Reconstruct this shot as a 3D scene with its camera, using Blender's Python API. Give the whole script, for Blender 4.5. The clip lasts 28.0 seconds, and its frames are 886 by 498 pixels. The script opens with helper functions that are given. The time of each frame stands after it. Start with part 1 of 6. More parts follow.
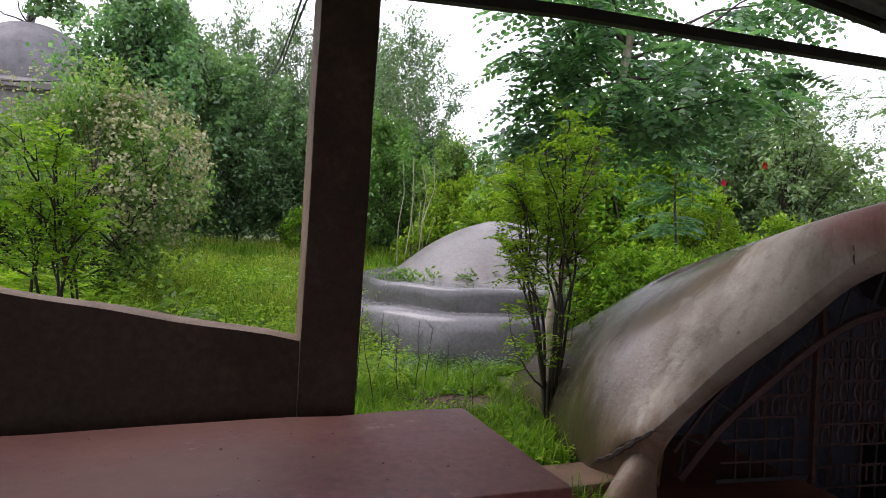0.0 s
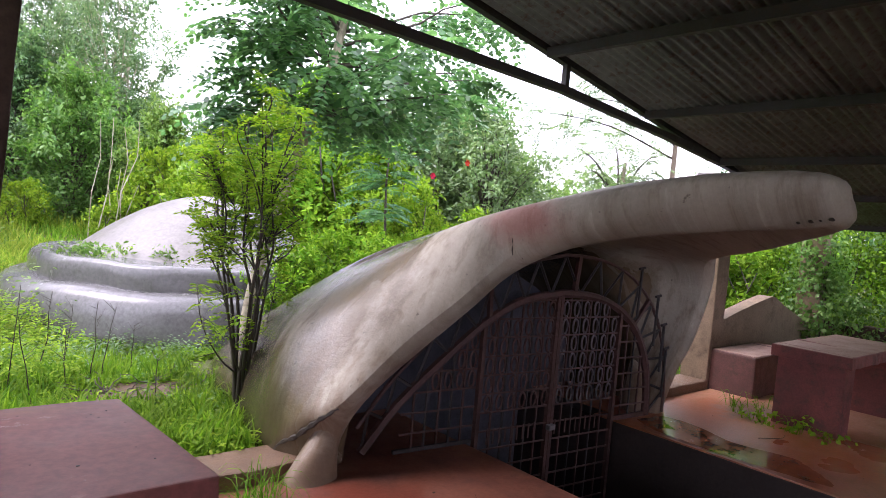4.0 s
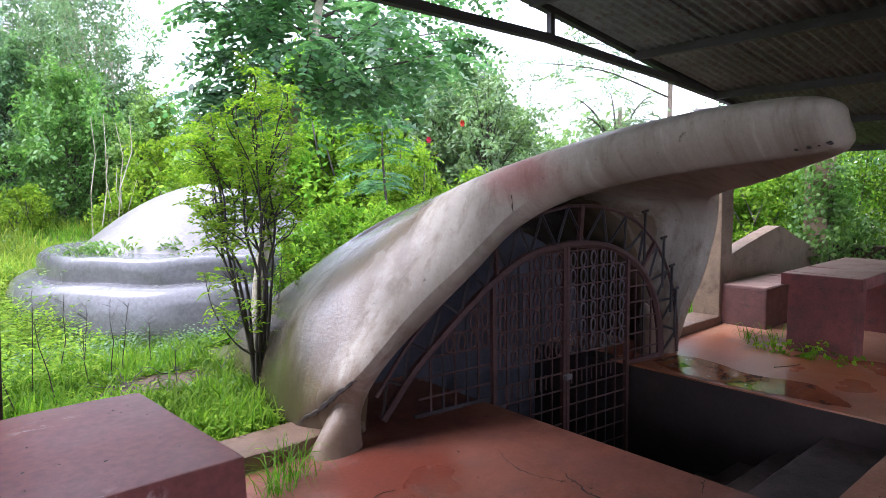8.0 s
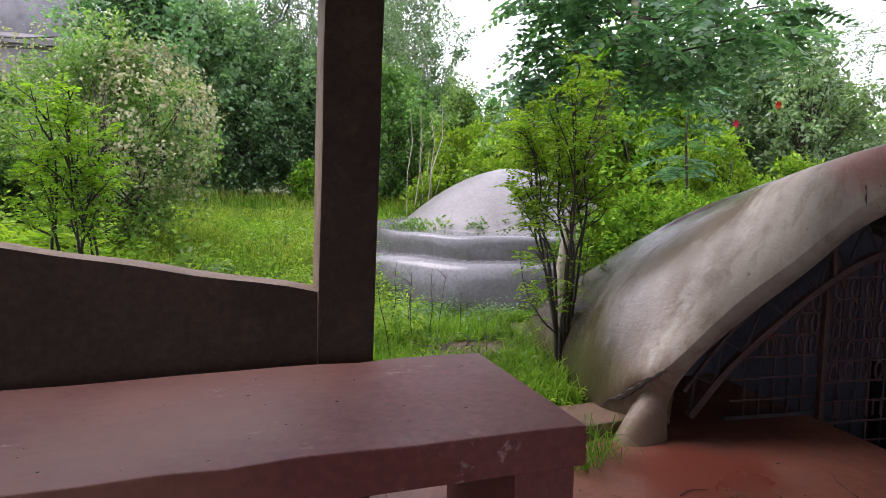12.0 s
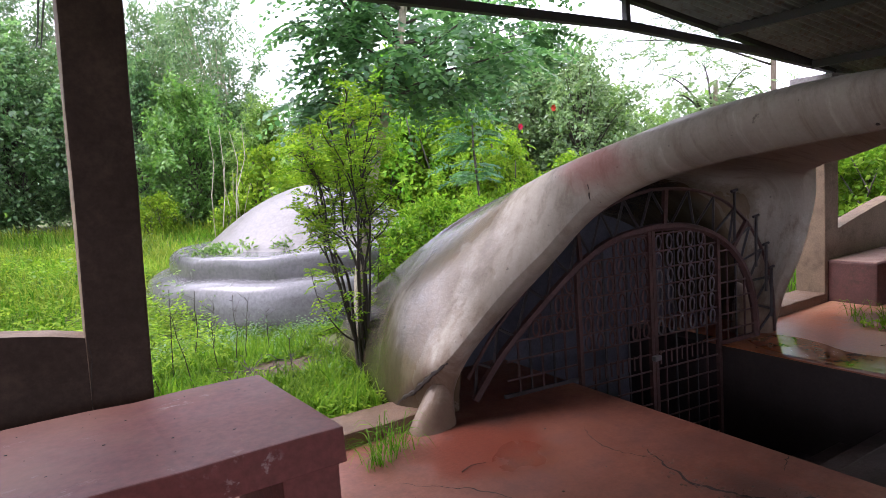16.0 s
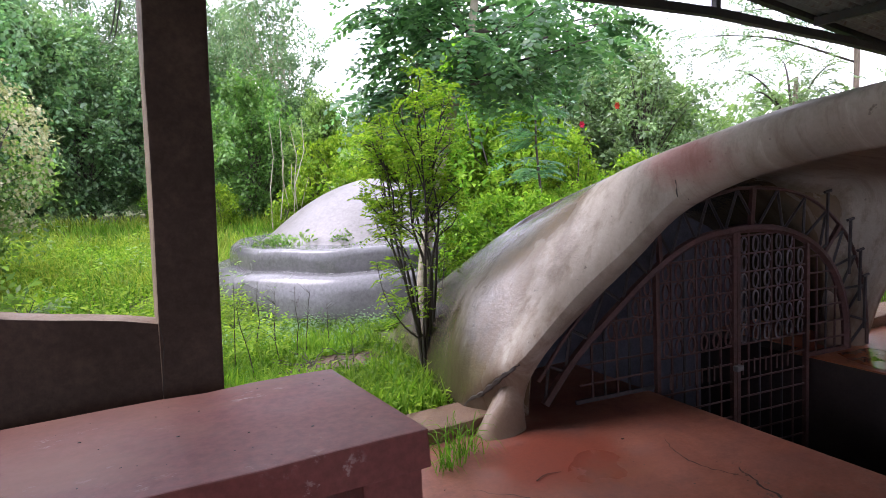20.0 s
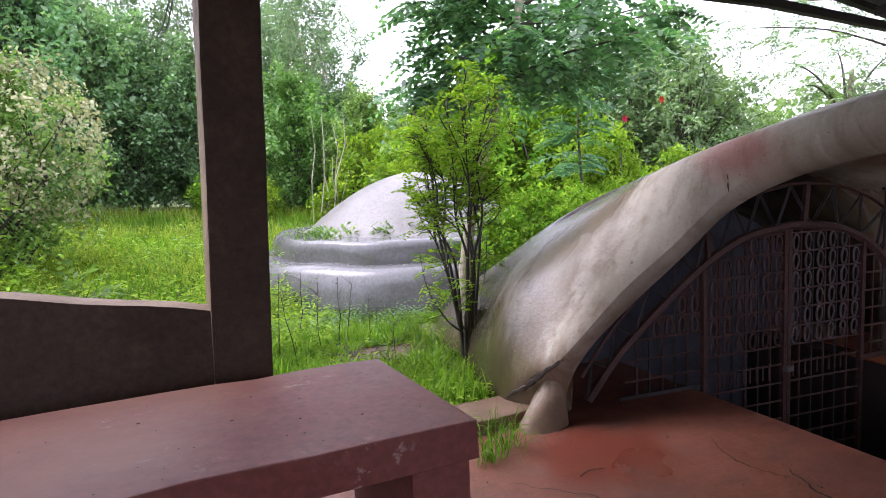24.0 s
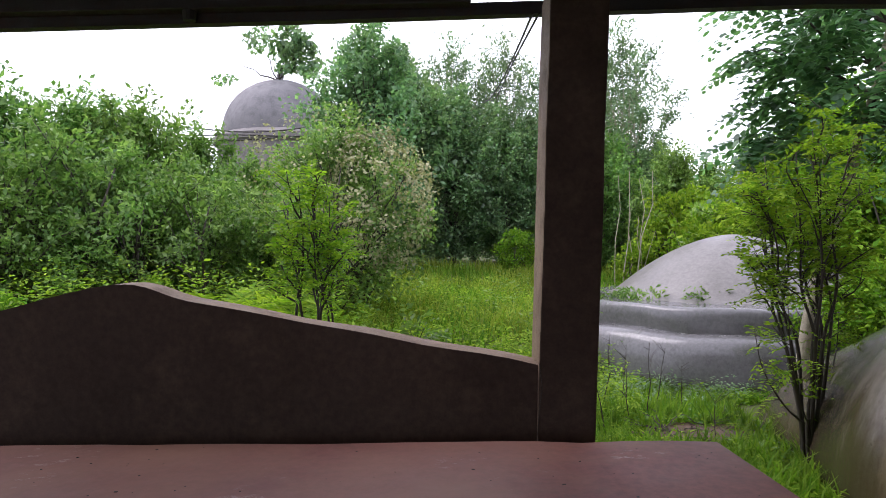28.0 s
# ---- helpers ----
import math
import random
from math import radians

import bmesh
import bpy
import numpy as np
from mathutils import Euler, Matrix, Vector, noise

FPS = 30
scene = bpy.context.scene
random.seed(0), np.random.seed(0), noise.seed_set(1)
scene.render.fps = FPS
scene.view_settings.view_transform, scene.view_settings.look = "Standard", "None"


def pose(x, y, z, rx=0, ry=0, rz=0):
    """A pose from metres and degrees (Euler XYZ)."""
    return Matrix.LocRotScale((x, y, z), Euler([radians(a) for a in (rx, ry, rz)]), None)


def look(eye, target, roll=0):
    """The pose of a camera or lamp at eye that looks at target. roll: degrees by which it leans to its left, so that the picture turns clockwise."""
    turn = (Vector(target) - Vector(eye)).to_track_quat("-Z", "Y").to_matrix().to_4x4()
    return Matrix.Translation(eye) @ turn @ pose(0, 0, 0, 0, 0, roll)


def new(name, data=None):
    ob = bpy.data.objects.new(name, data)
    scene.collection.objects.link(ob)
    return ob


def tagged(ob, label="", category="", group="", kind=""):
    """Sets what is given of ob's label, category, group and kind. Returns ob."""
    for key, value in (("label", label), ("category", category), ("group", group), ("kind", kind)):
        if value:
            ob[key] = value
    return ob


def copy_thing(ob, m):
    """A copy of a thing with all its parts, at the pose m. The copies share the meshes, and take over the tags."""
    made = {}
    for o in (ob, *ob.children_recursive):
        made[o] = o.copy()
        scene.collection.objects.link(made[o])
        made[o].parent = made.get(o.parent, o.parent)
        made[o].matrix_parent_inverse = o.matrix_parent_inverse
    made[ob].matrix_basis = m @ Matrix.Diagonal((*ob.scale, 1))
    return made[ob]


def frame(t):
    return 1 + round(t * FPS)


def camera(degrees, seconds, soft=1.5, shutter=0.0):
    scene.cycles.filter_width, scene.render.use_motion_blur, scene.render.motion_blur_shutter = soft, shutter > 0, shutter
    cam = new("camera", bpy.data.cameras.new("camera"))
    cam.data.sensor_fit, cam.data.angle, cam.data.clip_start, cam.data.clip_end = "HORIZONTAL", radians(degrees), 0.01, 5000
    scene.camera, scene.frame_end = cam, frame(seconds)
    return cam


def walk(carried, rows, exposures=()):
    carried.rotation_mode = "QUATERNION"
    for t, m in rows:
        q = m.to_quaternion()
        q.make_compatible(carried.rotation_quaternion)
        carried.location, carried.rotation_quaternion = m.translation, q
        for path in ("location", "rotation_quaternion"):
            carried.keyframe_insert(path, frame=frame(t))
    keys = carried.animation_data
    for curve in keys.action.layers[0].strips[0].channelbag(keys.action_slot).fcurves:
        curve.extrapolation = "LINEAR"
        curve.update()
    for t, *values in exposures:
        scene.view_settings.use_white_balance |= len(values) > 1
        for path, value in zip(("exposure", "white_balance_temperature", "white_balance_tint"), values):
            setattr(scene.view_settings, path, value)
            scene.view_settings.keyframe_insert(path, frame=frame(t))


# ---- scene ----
cam = camera(68.8, 28.0, soft=0.4)
EXPOSURES = [(0, 0.05, 6200, 26), (1.0, 0.6, 6250, 28), (3.0, 1.1, 6200, 31), (4.5, 1.25, 5950, 29), (6.5, 1.65, 5500, 25), (9.0, 1.2, 5700, 27), (11.0, 0.8, 6000, 28), (14.0, 0.3, 6100, 26), (16.0, 1.1, 5950, 29), (17.0, 1.25, 5900, 29), (19.0, 1.2, 5900, 29), (21.0, 0.95, 5950, 29), (24.0, 1.05, 5950, 28), (25.0, 1.0, 5950, 28), (27.0, 0.42, 6000, 26), (28.0, 0.25, 6050, 26)]
PATH = [
    (0, (1.762, 1.252, 1.502), (2.354, 3.161, 1.424), 1.5),
    (0.5, (1.822, 1.205, 1.491), (2.618, 3.038, 1.411), 1.1),
    (1, (1.855, 1.228, 1.498), (2.878, 2.943, 1.384), 1.4),
    (1.5, (1.856, 1.22, 1.493), (2.886, 2.928, 1.344), 0.2),
    (2, (1.857, 1.22, 1.501), (2.868, 2.934, 1.304), -0.5),
    (2.5, (1.854, 1.226, 1.506), (2.848, 2.948, 1.293), -0.3),
    (3, (1.846, 1.232, 1.51), (2.844, 2.953, 1.3), 0.3),
    (3.5, (1.863, 1.217, 1.505), (2.928, 2.902, 1.344), 2.0),
    (4, (1.941, 1.19, 1.513), (3.256, 2.694, 1.426), 5.1),
    (4.5, (1.99, 1.14, 1.528), (3.45, 2.504, 1.44), 2.4),
    (6.5, (2.044, 1.102, 1.51), (3.615, 2.296, 1.183), 0.3),
    (7, (2.023, 1.132, 1.52), (3.518, 2.43, 1.236), -0.4),
    (7.5, (1.994, 1.159, 1.525), (3.393, 2.567, 1.281), -0.8),
    (8, (1.96, 1.17, 1.518), (3.258, 2.679, 1.317), -0.8),
    (8.5, (1.937, 1.203, 1.507), (3.152, 2.782, 1.327), -0.4),
    (9, (1.911, 1.209, 1.513), (3.05, 2.845, 1.349), -0.9),
    (9.5, (1.87, 1.227, 1.505), (2.879, 2.947, 1.353), -0.4),
    (10, (1.838, 1.232, 1.509), (2.739, 3.01, 1.348), -0.2),
    (10.5, (1.795, 1.228, 1.513), (2.554, 3.074, 1.381), 0.2),
    (11, (1.753, 1.224, 1.503), (2.379, 3.111, 1.286), -1.0),
    (11.5, (1.742, 1.212, 1.5), (2.333, 3.106, 1.25), -0.1),
    (13.5, (1.722, 1.264, 1.544), (2.232, 3.195, 1.44), -1.2),
    (14, (1.763, 1.189, 1.544), (2.353, 3.099, 1.482), -0.7),
    (14.5, (1.818, 1.16, 1.557), (2.647, 2.976, 1.437), -1.9),
    (15, (1.866, 1.066, 1.55), (2.837, 2.81, 1.424), -3.7),
    (15.5, (1.905, 0.953, 1.585), (2.872, 2.701, 1.5), -5.4),
    (16, (1.902, 0.885, 1.579), (2.94, 2.578, 1.347), -4.2),
    (16.5, (1.878, 0.869, 1.569), (2.915, 2.566, 1.359), -2.1),
    (17, (1.874, 0.894, 1.58), (2.834, 2.638, 1.394), -2.6),
    (17.5, (1.901, 0.983, 1.555), (2.878, 2.715, 1.34), -4.0),
    (18, (1.884, 1.058, 1.54), (2.84, 2.805, 1.347), -5.0),
    (18.5, (1.857, 1.068, 1.546), (2.755, 2.844, 1.344), -4.4),
    (19, (1.851, 1.099, 1.538), (2.763, 2.861, 1.289), -3.5),
    (19.5, (1.845, 1.1, 1.539), (2.727, 2.877, 1.284), -3.8),
    (20, (1.851, 1.113, 1.539), (2.762, 2.879, 1.315), -3.1),
    (20.5, (1.834, 1.092, 1.548), (2.686, 2.894, 1.384), -2.8),
    (21, (1.832, 1.078, 1.552), (2.759, 2.838, 1.353), -1.5),
    (21.5, (1.841, 1.1, 1.531), (2.821, 2.825, 1.279), -0.6),
    (23.5, (1.818, 1.134, 1.519), (2.685, 2.921, 1.286), -2.3),
    (24, (1.808, 1.134, 1.53), (2.617, 2.948, 1.295), -2.7),
    (24.5, (1.796, 1.139, 1.529), (2.505, 2.997, 1.321), -3.4),
    (25, (1.787, 1.158, 1.521), (2.442, 3.029, 1.255), -2.5),
    (25.5, (1.769, 1.164, 1.516), (2.265, 3.088, 1.283), -2.9),
    (26, (1.749, 1.172, 1.518), (2.112, 3.128, 1.32), -3.4),
    (26.5, (1.741, 1.176, 1.515), (2.023, 3.143, 1.291), -4.0),
    (27, (1.721, 1.189, 1.519), (1.839, 3.179, 1.36), -4.1),
    (27.5, (1.698, 1.2, 1.509), (1.717, 3.196, 1.372), -2.7),
    (28, (1.659, 1.268, 1.524), (1.616, 3.267, 1.499), -0.8),
]
walk(cam, [(t, look(eye, target, roll)) for t, eye, target, roll in PATH], exposures=EXPOSURES)

# ---------------------------------------------------------------- world and light
world = bpy.data.worlds.new("overcast_sky")
scene.world = world
world.use_nodes = True
wn, wl = world.node_tree.nodes, world.node_tree.links
sky = wn.new("ShaderNodeTexSky")
sky.sky_type = "NISHITA"
sky.sun_disc = False
sky.sun_elevation, sky.sun_rotation = radians(57), radians(-58)
sky.air_density, sky.dust_density = 1.0, 6.0
grey = wn.new("ShaderNodeMix")
grey.data_type = "RGBA"
grey.inputs[0].default_value = 0.88
grey.inputs[7].default_value = (12.5, 12.9, 13.3, 1)
wl.new(sky.outputs[0], grey.inputs[6])
wl.new(grey.outputs[2], wn["Background"].inputs[0])
wn["Background"].inputs[1].default_value = 0.15

sun = new("sun", bpy.data.lights.new("sun", "SUN"))
sun.data.energy, sun.data.angle, sun.data.color = 1.35, radians(30), (1.0, 0.97, 0.92)
sun.matrix_world = look((0, 0, 30), (13, -8, 6))


# ---------------------------------------------------------------- materials
def mat_base(name, rough=0.8, metal=0.0):
    m = bpy.data.materials.new(name)
    m.use_nodes = True
    b = m.node_tree.nodes["Principled BSDF"]
    b.inputs["Roughness"].default_value = rough
    b.inputs["Metallic"].default_value = metal
    return m, m.node_tree.nodes, m.node_tree.links, b


def noise_node(n, l, coord, scale, detail=6, rough=0.6):
    t = n.new("ShaderNodeTexNoise")
    t.inputs["Scale"].default_value, t.inputs["Detail"].default_value, t.inputs["Roughness"].default_value = scale, detail, rough
    l.new(coord, t.inputs["Vector"])
    return t.outputs["Fac"]


def ramp(n, l, fac, stops):
    r = n.new("ShaderNodeValToRGB")
    e = r.color_ramp.elements
    e[0].position, e[0].color = stops[0][0], (*stops[0][1], 1)
    e[1].position, e[1].color = stops[-1][0], (*stops[-1][1], 1)
    for p, c in stops[1:-1]:
        s = e.new(p)
        s.color = (*c, 1)
    l.new(fac, r.inputs["Fac"])
    return r.outputs["Color"]


def blend(n, l, fac, a, b, mode="MIX"):
    x = n.new("ShaderNodeMix")
    x.data_type, x.blend_type = "RGBA", mode
    for sock, v in ((x.inputs[0], fac), (x.inputs[6], a), (x.inputs[7], b)):
        if isinstance(v, (int, float)):
            sock.default_value = v
        elif isinstance(v, tuple):
            sock.default_value = (*v, 1)
        else:
            l.new(v, sock)
    return x.outputs[2]


def grad(v):
    return (v, v, v)


def bump(n, l, b, height, strength, distance=0.02):
    u = n.new("ShaderNodeBump")
    u.inputs["Strength"].default_value, u.inputs["Distance"].default_value = strength, distance
    l.new(height, u.inputs["Height"])
    l.new(u.outputs["Normal"], b.inputs["Normal"])


def worn(name, light, dark, stain, rough=(0.75, 0.95), scale=1.0, stain_amount=0.5, bump_strength=0.35, wet=None, coords="Object", spec=0.5):
    """Plaster, concrete or paint: broad tone, stains with a shape, fine grain, uneven gloss."""
    m, n, l, b = mat_base(name)
    b.inputs["Specular IOR Level"].default_value = spec
    co = n.new("ShaderNodeTexCoord").outputs[coords]
    broad = noise_node(n, l, co, 1.3 * scale, 5, 0.6)
    fine = noise_node(n, l, co, 38 * scale, 4, 0.7)
    blot = noise_node(n, l, co, 3.7 * scale, 8, 0.72)
    base = ramp(n, l, broad, [(0.3, dark), (0.7, light)])
    mask = ramp(n, l, blot, [(0.50, grad(0)), (0.68, grad(stain_amount))])
    base = blend(n, l, mask, base, stain)
    speck = ramp(n, l, fine, [(0.35, grad(0.72)), (0.65, grad(1.0))])
    l.new(blend(n, l, 1.0, base, speck, "MULTIPLY"), b.inputs["Base Color"])
    r = ramp(n, l, blot, [(0.3, grad(rough[0])), (0.7, grad(rough[1]))])
    if wet:
        pud = noise_node(n, l, co, wet[0], 3, 0.5)
        r = blend(n, l, ramp(n, l, pud, [(wet[1], grad(0)), (wet[1] + 0.08, grad(1))]), r, (0.12, 0.12, 0.12))
    l.new(r, b.inputs["Roughness"])
    bump(n, l, b, blend(n, l, 0.5, fine, blot), bump_strength, 0.012)
    return m


def leafy(name, a, b_col, gloss=0.45, trans=0.35):
    """Leaves: tone changes from leaf to leaf and from plant to plant, light shines through."""
    m, n, l, b = mat_base(name, gloss)
    b.inputs["Specular IOR Level"].default_value = 0.12 if gloss >= 0.5 else (0.35 if gloss > 0.35 else 0.6)
    geo, info = n.new("ShaderNodeNewGeometry"), n.new("ShaderNodeObjectInfo")
    co = n.new("ShaderNodeTexCoord").outputs["Object"]
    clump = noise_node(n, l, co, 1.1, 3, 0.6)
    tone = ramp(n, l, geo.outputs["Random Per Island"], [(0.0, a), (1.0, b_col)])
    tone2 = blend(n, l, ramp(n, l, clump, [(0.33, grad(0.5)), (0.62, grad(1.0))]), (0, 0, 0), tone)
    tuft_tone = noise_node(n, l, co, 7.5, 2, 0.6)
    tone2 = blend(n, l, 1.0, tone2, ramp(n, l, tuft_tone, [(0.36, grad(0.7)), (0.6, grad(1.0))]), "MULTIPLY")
    shift = n.new("ShaderNodeHueSaturation")
    l.new(tone2, shift.inputs["Color"])
    mr = n.new("ShaderNodeMapRange")
    mr.inputs[3].default_value, mr.inputs[4].default_value = 0.485, 0.515
    l.new(info.outputs["Random"], mr.inputs[0])
    l.new(mr.outputs[0], shift.inputs["Hue"])
    l.new(shift.outputs[0], b.inputs["Base Color"])
    tr = n.new("ShaderNodeBsdfTranslucent")
    yel = blend(n, l, 1.0, shift.outputs[0], (1.15, 1.25, 0.7), "MULTIPLY")
    l.new(yel, tr.inputs["Color"])
    mx = n.new("ShaderNodeMixShader")
    mx.inputs[0].default_value = trans
    l.new(b.outputs[0], mx.inputs[1])
    l.new(tr.outputs[0], mx.inputs[2])
    l.new(mx.outputs[0], n["Material Output"].inputs["Surface"])
    return m


RED_TOP = worn("red_polished_slab", (0.25, 0.074, 0.06), (0.185, 0.055, 0.046), (0.29, 0.11, 0.09), (0.48, 0.66), 0.8, 0.4, 0.06, spec=0.4)


def scuff(m):
    """Pale scratches in drifts and a brown tone growing towards the west end of a polished slab."""
    n, l = m.node_tree.nodes, m.node_tree.links
    b = n["Principled BSDF"]
    co = n.new("ShaderNodeTexCoord").outputs["Object"]
    old = b.inputs["Base Color"].links[0].from_socket
    brown_tone = noise_node(n, l, co, 0.75, 4, 0.6)
    sep = n.new("ShaderNodeSeparateXYZ")
    l.new(co, sep.inputs[0])
    west_end = n.new("ShaderNodeMapRange")
    west_end.inputs[1].default_value, west_end.inputs[2].default_value, west_end.inputs[3].default_value, west_end.inputs[4].default_value = 0.2, 2.3, 0.18, -0.1
    l.new(sep.outputs[0], west_end.inputs[0])
    dusty = n.new("ShaderNodeMath")
    l.new(brown_tone, dusty.inputs[0])
    l.new(west_end.outputs[0], dusty.inputs[1])
    col = blend(n, l, ramp(n, l, dusty.outputs[0], [(0.42, grad(0)), (0.68, grad(0.7))]), old, (0.36, 0.19, 0.115))
    st = n.new("ShaderNodeVectorMath")
    st.operation = "MULTIPLY"
    st.inputs[1].default_value = (1.0, 1.7, 1.0)
    l.new(co, st.inputs[0])
    fine, drift = noise_node(n, l, st.outputs[0], 13, 6, 0.75), noise_node(n, l, co, 2.6, 3, 0.5)
    both = n.new("ShaderNodeMath")
    both.operation = "MULTIPLY"
    l.new(ramp(n, l, fine, [(0.57, grad(0)), (0.63, grad(1))]), both.inputs[0])
    l.new(ramp(n, l, drift, [(0.57, grad(0)), (0.68, grad(0.65))]), both.inputs[1])
    col = blend(n, l, both.outputs[0], col, (0.52, 0.40, 0.37))
    l.new(col, b.inputs["Base Color"])


scuff(RED_TOP)
RED_WALL = worn("red_painted_plaster", (0.30, 0.085, 0.07), (0.155, 0.055, 0.048), (0.10, 0.066, 0.055), (0.6, 0.85), 2.0, 0.85, 0.3)
DIRTY_RED = worn("dirty_red_plaster", (0.17, 0.068, 0.055), (0.095, 0.045, 0.037), (0.075, 0.055, 0.042), (0.6, 0.85), 2.2, 0.7, 0.4)
FADED = worn("faded_dusty_slab", (0.44, 0.29, 0.225), (0.31, 0.185, 0.14), (0.24, 0.12, 0.095), (0.6, 0.85), 1.8, 0.6, 0.3)
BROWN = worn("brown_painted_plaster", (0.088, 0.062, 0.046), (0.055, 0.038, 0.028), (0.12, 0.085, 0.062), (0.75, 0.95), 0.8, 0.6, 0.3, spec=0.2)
# Lighter copy of the wall plaster: daylight put into its colour.
LIT_PLASTER = worn("lit_face_plaster", (0.31, 0.215, 0.135), (0.20, 0.135, 0.08), (0.09, 0.065, 0.045), (0.6, 0.9), 2.0, 0.6, 0.5)
TAN = worn("tan_weathered_plaster", (0.33, 0.25, 0.18), (0.22, 0.16, 0.11), (0.12, 0.085, 0.06), (0.7, 0.9), 1.4, 0.6, 0.4)
GREYPLASTER = worn("grey_cement", (0.30, 0.28, 0.27), (0.19, 0.175, 0.165), (0.10, 0.09, 0.085), (0.7, 0.95), 1.2, 0.5, 0.45)
KERB = worn("muddy_cement_kerb", (0.20, 0.118, 0.066), (0.125, 0.073, 0.04), (0.26, 0.175, 0.11), (0.5, 0.8), 3.0, 0.6, 0.8)
# Steps and pit walls set near-black, darker than the other cement.
STEPS = worn("dark_step_cement", (0.075, 0.052, 0.042), (0.042, 0.03, 0.026), (0.025, 0.02, 0.018), (0.6, 0.85), 2.0, 0.6, 0.4)
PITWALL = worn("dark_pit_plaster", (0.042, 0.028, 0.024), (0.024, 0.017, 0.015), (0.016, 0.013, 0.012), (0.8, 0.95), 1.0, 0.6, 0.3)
# Plaster darkened: the deep recess's shade is put into its colour.
BACKWALL = worn("shaded_bluish_plaster", (0.095, 0.10, 0.125), (0.06, 0.065, 0.08), (0.035, 0.035, 0.042), (0.7, 0.9), 1.2, 0.6, 0.3)
DOME = worn("wet_whitewashed_cement", (0.215, 0.20, 0.182), (0.155, 0.143, 0.13), (0.10, 0.098, 0.078), (0.3, 0.52), 0.6, 0.5, 0.08)
WOOD = worn("weathered_wood", (0.30, 0.23, 0.17), (0.18, 0.13, 0.095), (0.09, 0.065, 0.05), (0.7, 0.9), 3.0, 0.6, 0.5)
BARK = worn("wet_bark", (0.12, 0.095, 0.075), (0.06, 0.045, 0.035), (0.03, 0.022, 0.018), (0.6, 0.85), 6.0, 0.6, 0.6)
PALEBARK = worn("pale_smooth_bark", (0.52, 0.46, 0.34), (0.36, 0.31, 0.22), (0.14, 0.12, 0.085), (0.6, 0.85), 6.0, 0.6, 0.4)
STEM = worn("dark_stem", (0.05, 0.038, 0.028), (0.03, 0.022, 0.016), (0.08, 0.06, 0.04), (0.5, 0.8), 8.0, 0.5, 0.3)
SOIL = worn("damp_soil", (0.15, 0.088, 0.048), (0.085, 0.052, 0.03), (0.16, 0.10, 0.07), (0.7, 0.95), 2.5, 0.6, 0.8)
RUBBLE = worn("crumbled_cement", (0.17, 0.10, 0.07), (0.10, 0.06, 0.042), (0.24, 0.15, 0.11), (0.8, 0.95), 6.0, 0.5, 0.4)
# Lighter ring iron for the east leaf: highlights put into its colour.
LIT_RINGIRON = worn("lit_grey_iron", (0.12, 0.10, 0.10), (0.065, 0.052, 0.05), (0.10, 0.05, 0.04), (0.4, 0.7), 9.0, 0.5, 0.3)
RUST = worn("red_oxide_iron", (0.10, 0.04, 0.032), (0.055, 0.025, 0.02), (0.045, 0.02, 0.016), (0.5, 0.8), 9.0, 0.6, 0.3)
BLACKIRON = worn("black_iron", (0.035, 0.03, 0.03), (0.02, 0.018, 0.018), (0.07, 0.035, 0.025), (0.45, 0.75), 9.0, 0.5, 0.3)
TRUSS = worn("dark_painted_steel", (0.05, 0.045, 0.05), (0.03, 0.028, 0.03), (0.08, 0.045, 0.035), (0.5, 0.8), 4.0, 0.6, 0.3)
TIER = worn("wet_dark_cement", (0.185, 0.18, 0.18), (0.115, 0.113, 0.113), (0.06, 0.065, 0.04), (0.12, 0.32), 0.7, 0.6, 0.1)
FARGREY = worn("far_dome_cement", (0.24, 0.23, 0.235), (0.16, 0.155, 0.16), (0.09, 0.09, 0.09), (0.6, 0.85), 0.9, 0.5, 0.2)

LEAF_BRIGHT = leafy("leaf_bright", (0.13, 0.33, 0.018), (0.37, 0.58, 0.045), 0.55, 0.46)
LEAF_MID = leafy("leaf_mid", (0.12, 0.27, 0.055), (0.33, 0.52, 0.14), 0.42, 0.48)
# Lightened and blued so far trees look hazed; the haze is in the colour.
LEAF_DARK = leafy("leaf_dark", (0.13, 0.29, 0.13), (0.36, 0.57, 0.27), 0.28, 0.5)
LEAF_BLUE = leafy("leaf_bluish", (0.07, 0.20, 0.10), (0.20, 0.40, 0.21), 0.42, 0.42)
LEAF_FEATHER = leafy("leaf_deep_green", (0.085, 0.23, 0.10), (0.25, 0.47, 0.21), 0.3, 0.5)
# Darker hedge leaves: shade under the roof put into their colour.
LEAF_SHADE = leafy("leaf_hedge_shade", (0.03, 0.10, 0.02), (0.10, 0.22, 0.05), 0.45, 0.4)
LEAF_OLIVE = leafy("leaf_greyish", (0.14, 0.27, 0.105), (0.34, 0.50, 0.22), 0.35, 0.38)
# Pale leaf colour stands in for haze before the far wispy trees.
LEAF_HAZED = leafy("leaf_haze_tinted", (0.16, 0.28, 0.14), (0.34, 0.48, 0.27), 0.45, 0.45)
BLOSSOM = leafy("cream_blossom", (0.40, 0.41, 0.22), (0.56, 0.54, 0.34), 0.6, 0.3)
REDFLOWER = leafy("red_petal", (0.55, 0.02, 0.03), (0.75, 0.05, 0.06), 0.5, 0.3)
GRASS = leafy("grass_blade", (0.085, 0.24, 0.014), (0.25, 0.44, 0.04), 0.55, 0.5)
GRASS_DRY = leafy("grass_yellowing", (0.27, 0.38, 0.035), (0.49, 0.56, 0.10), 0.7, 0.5)


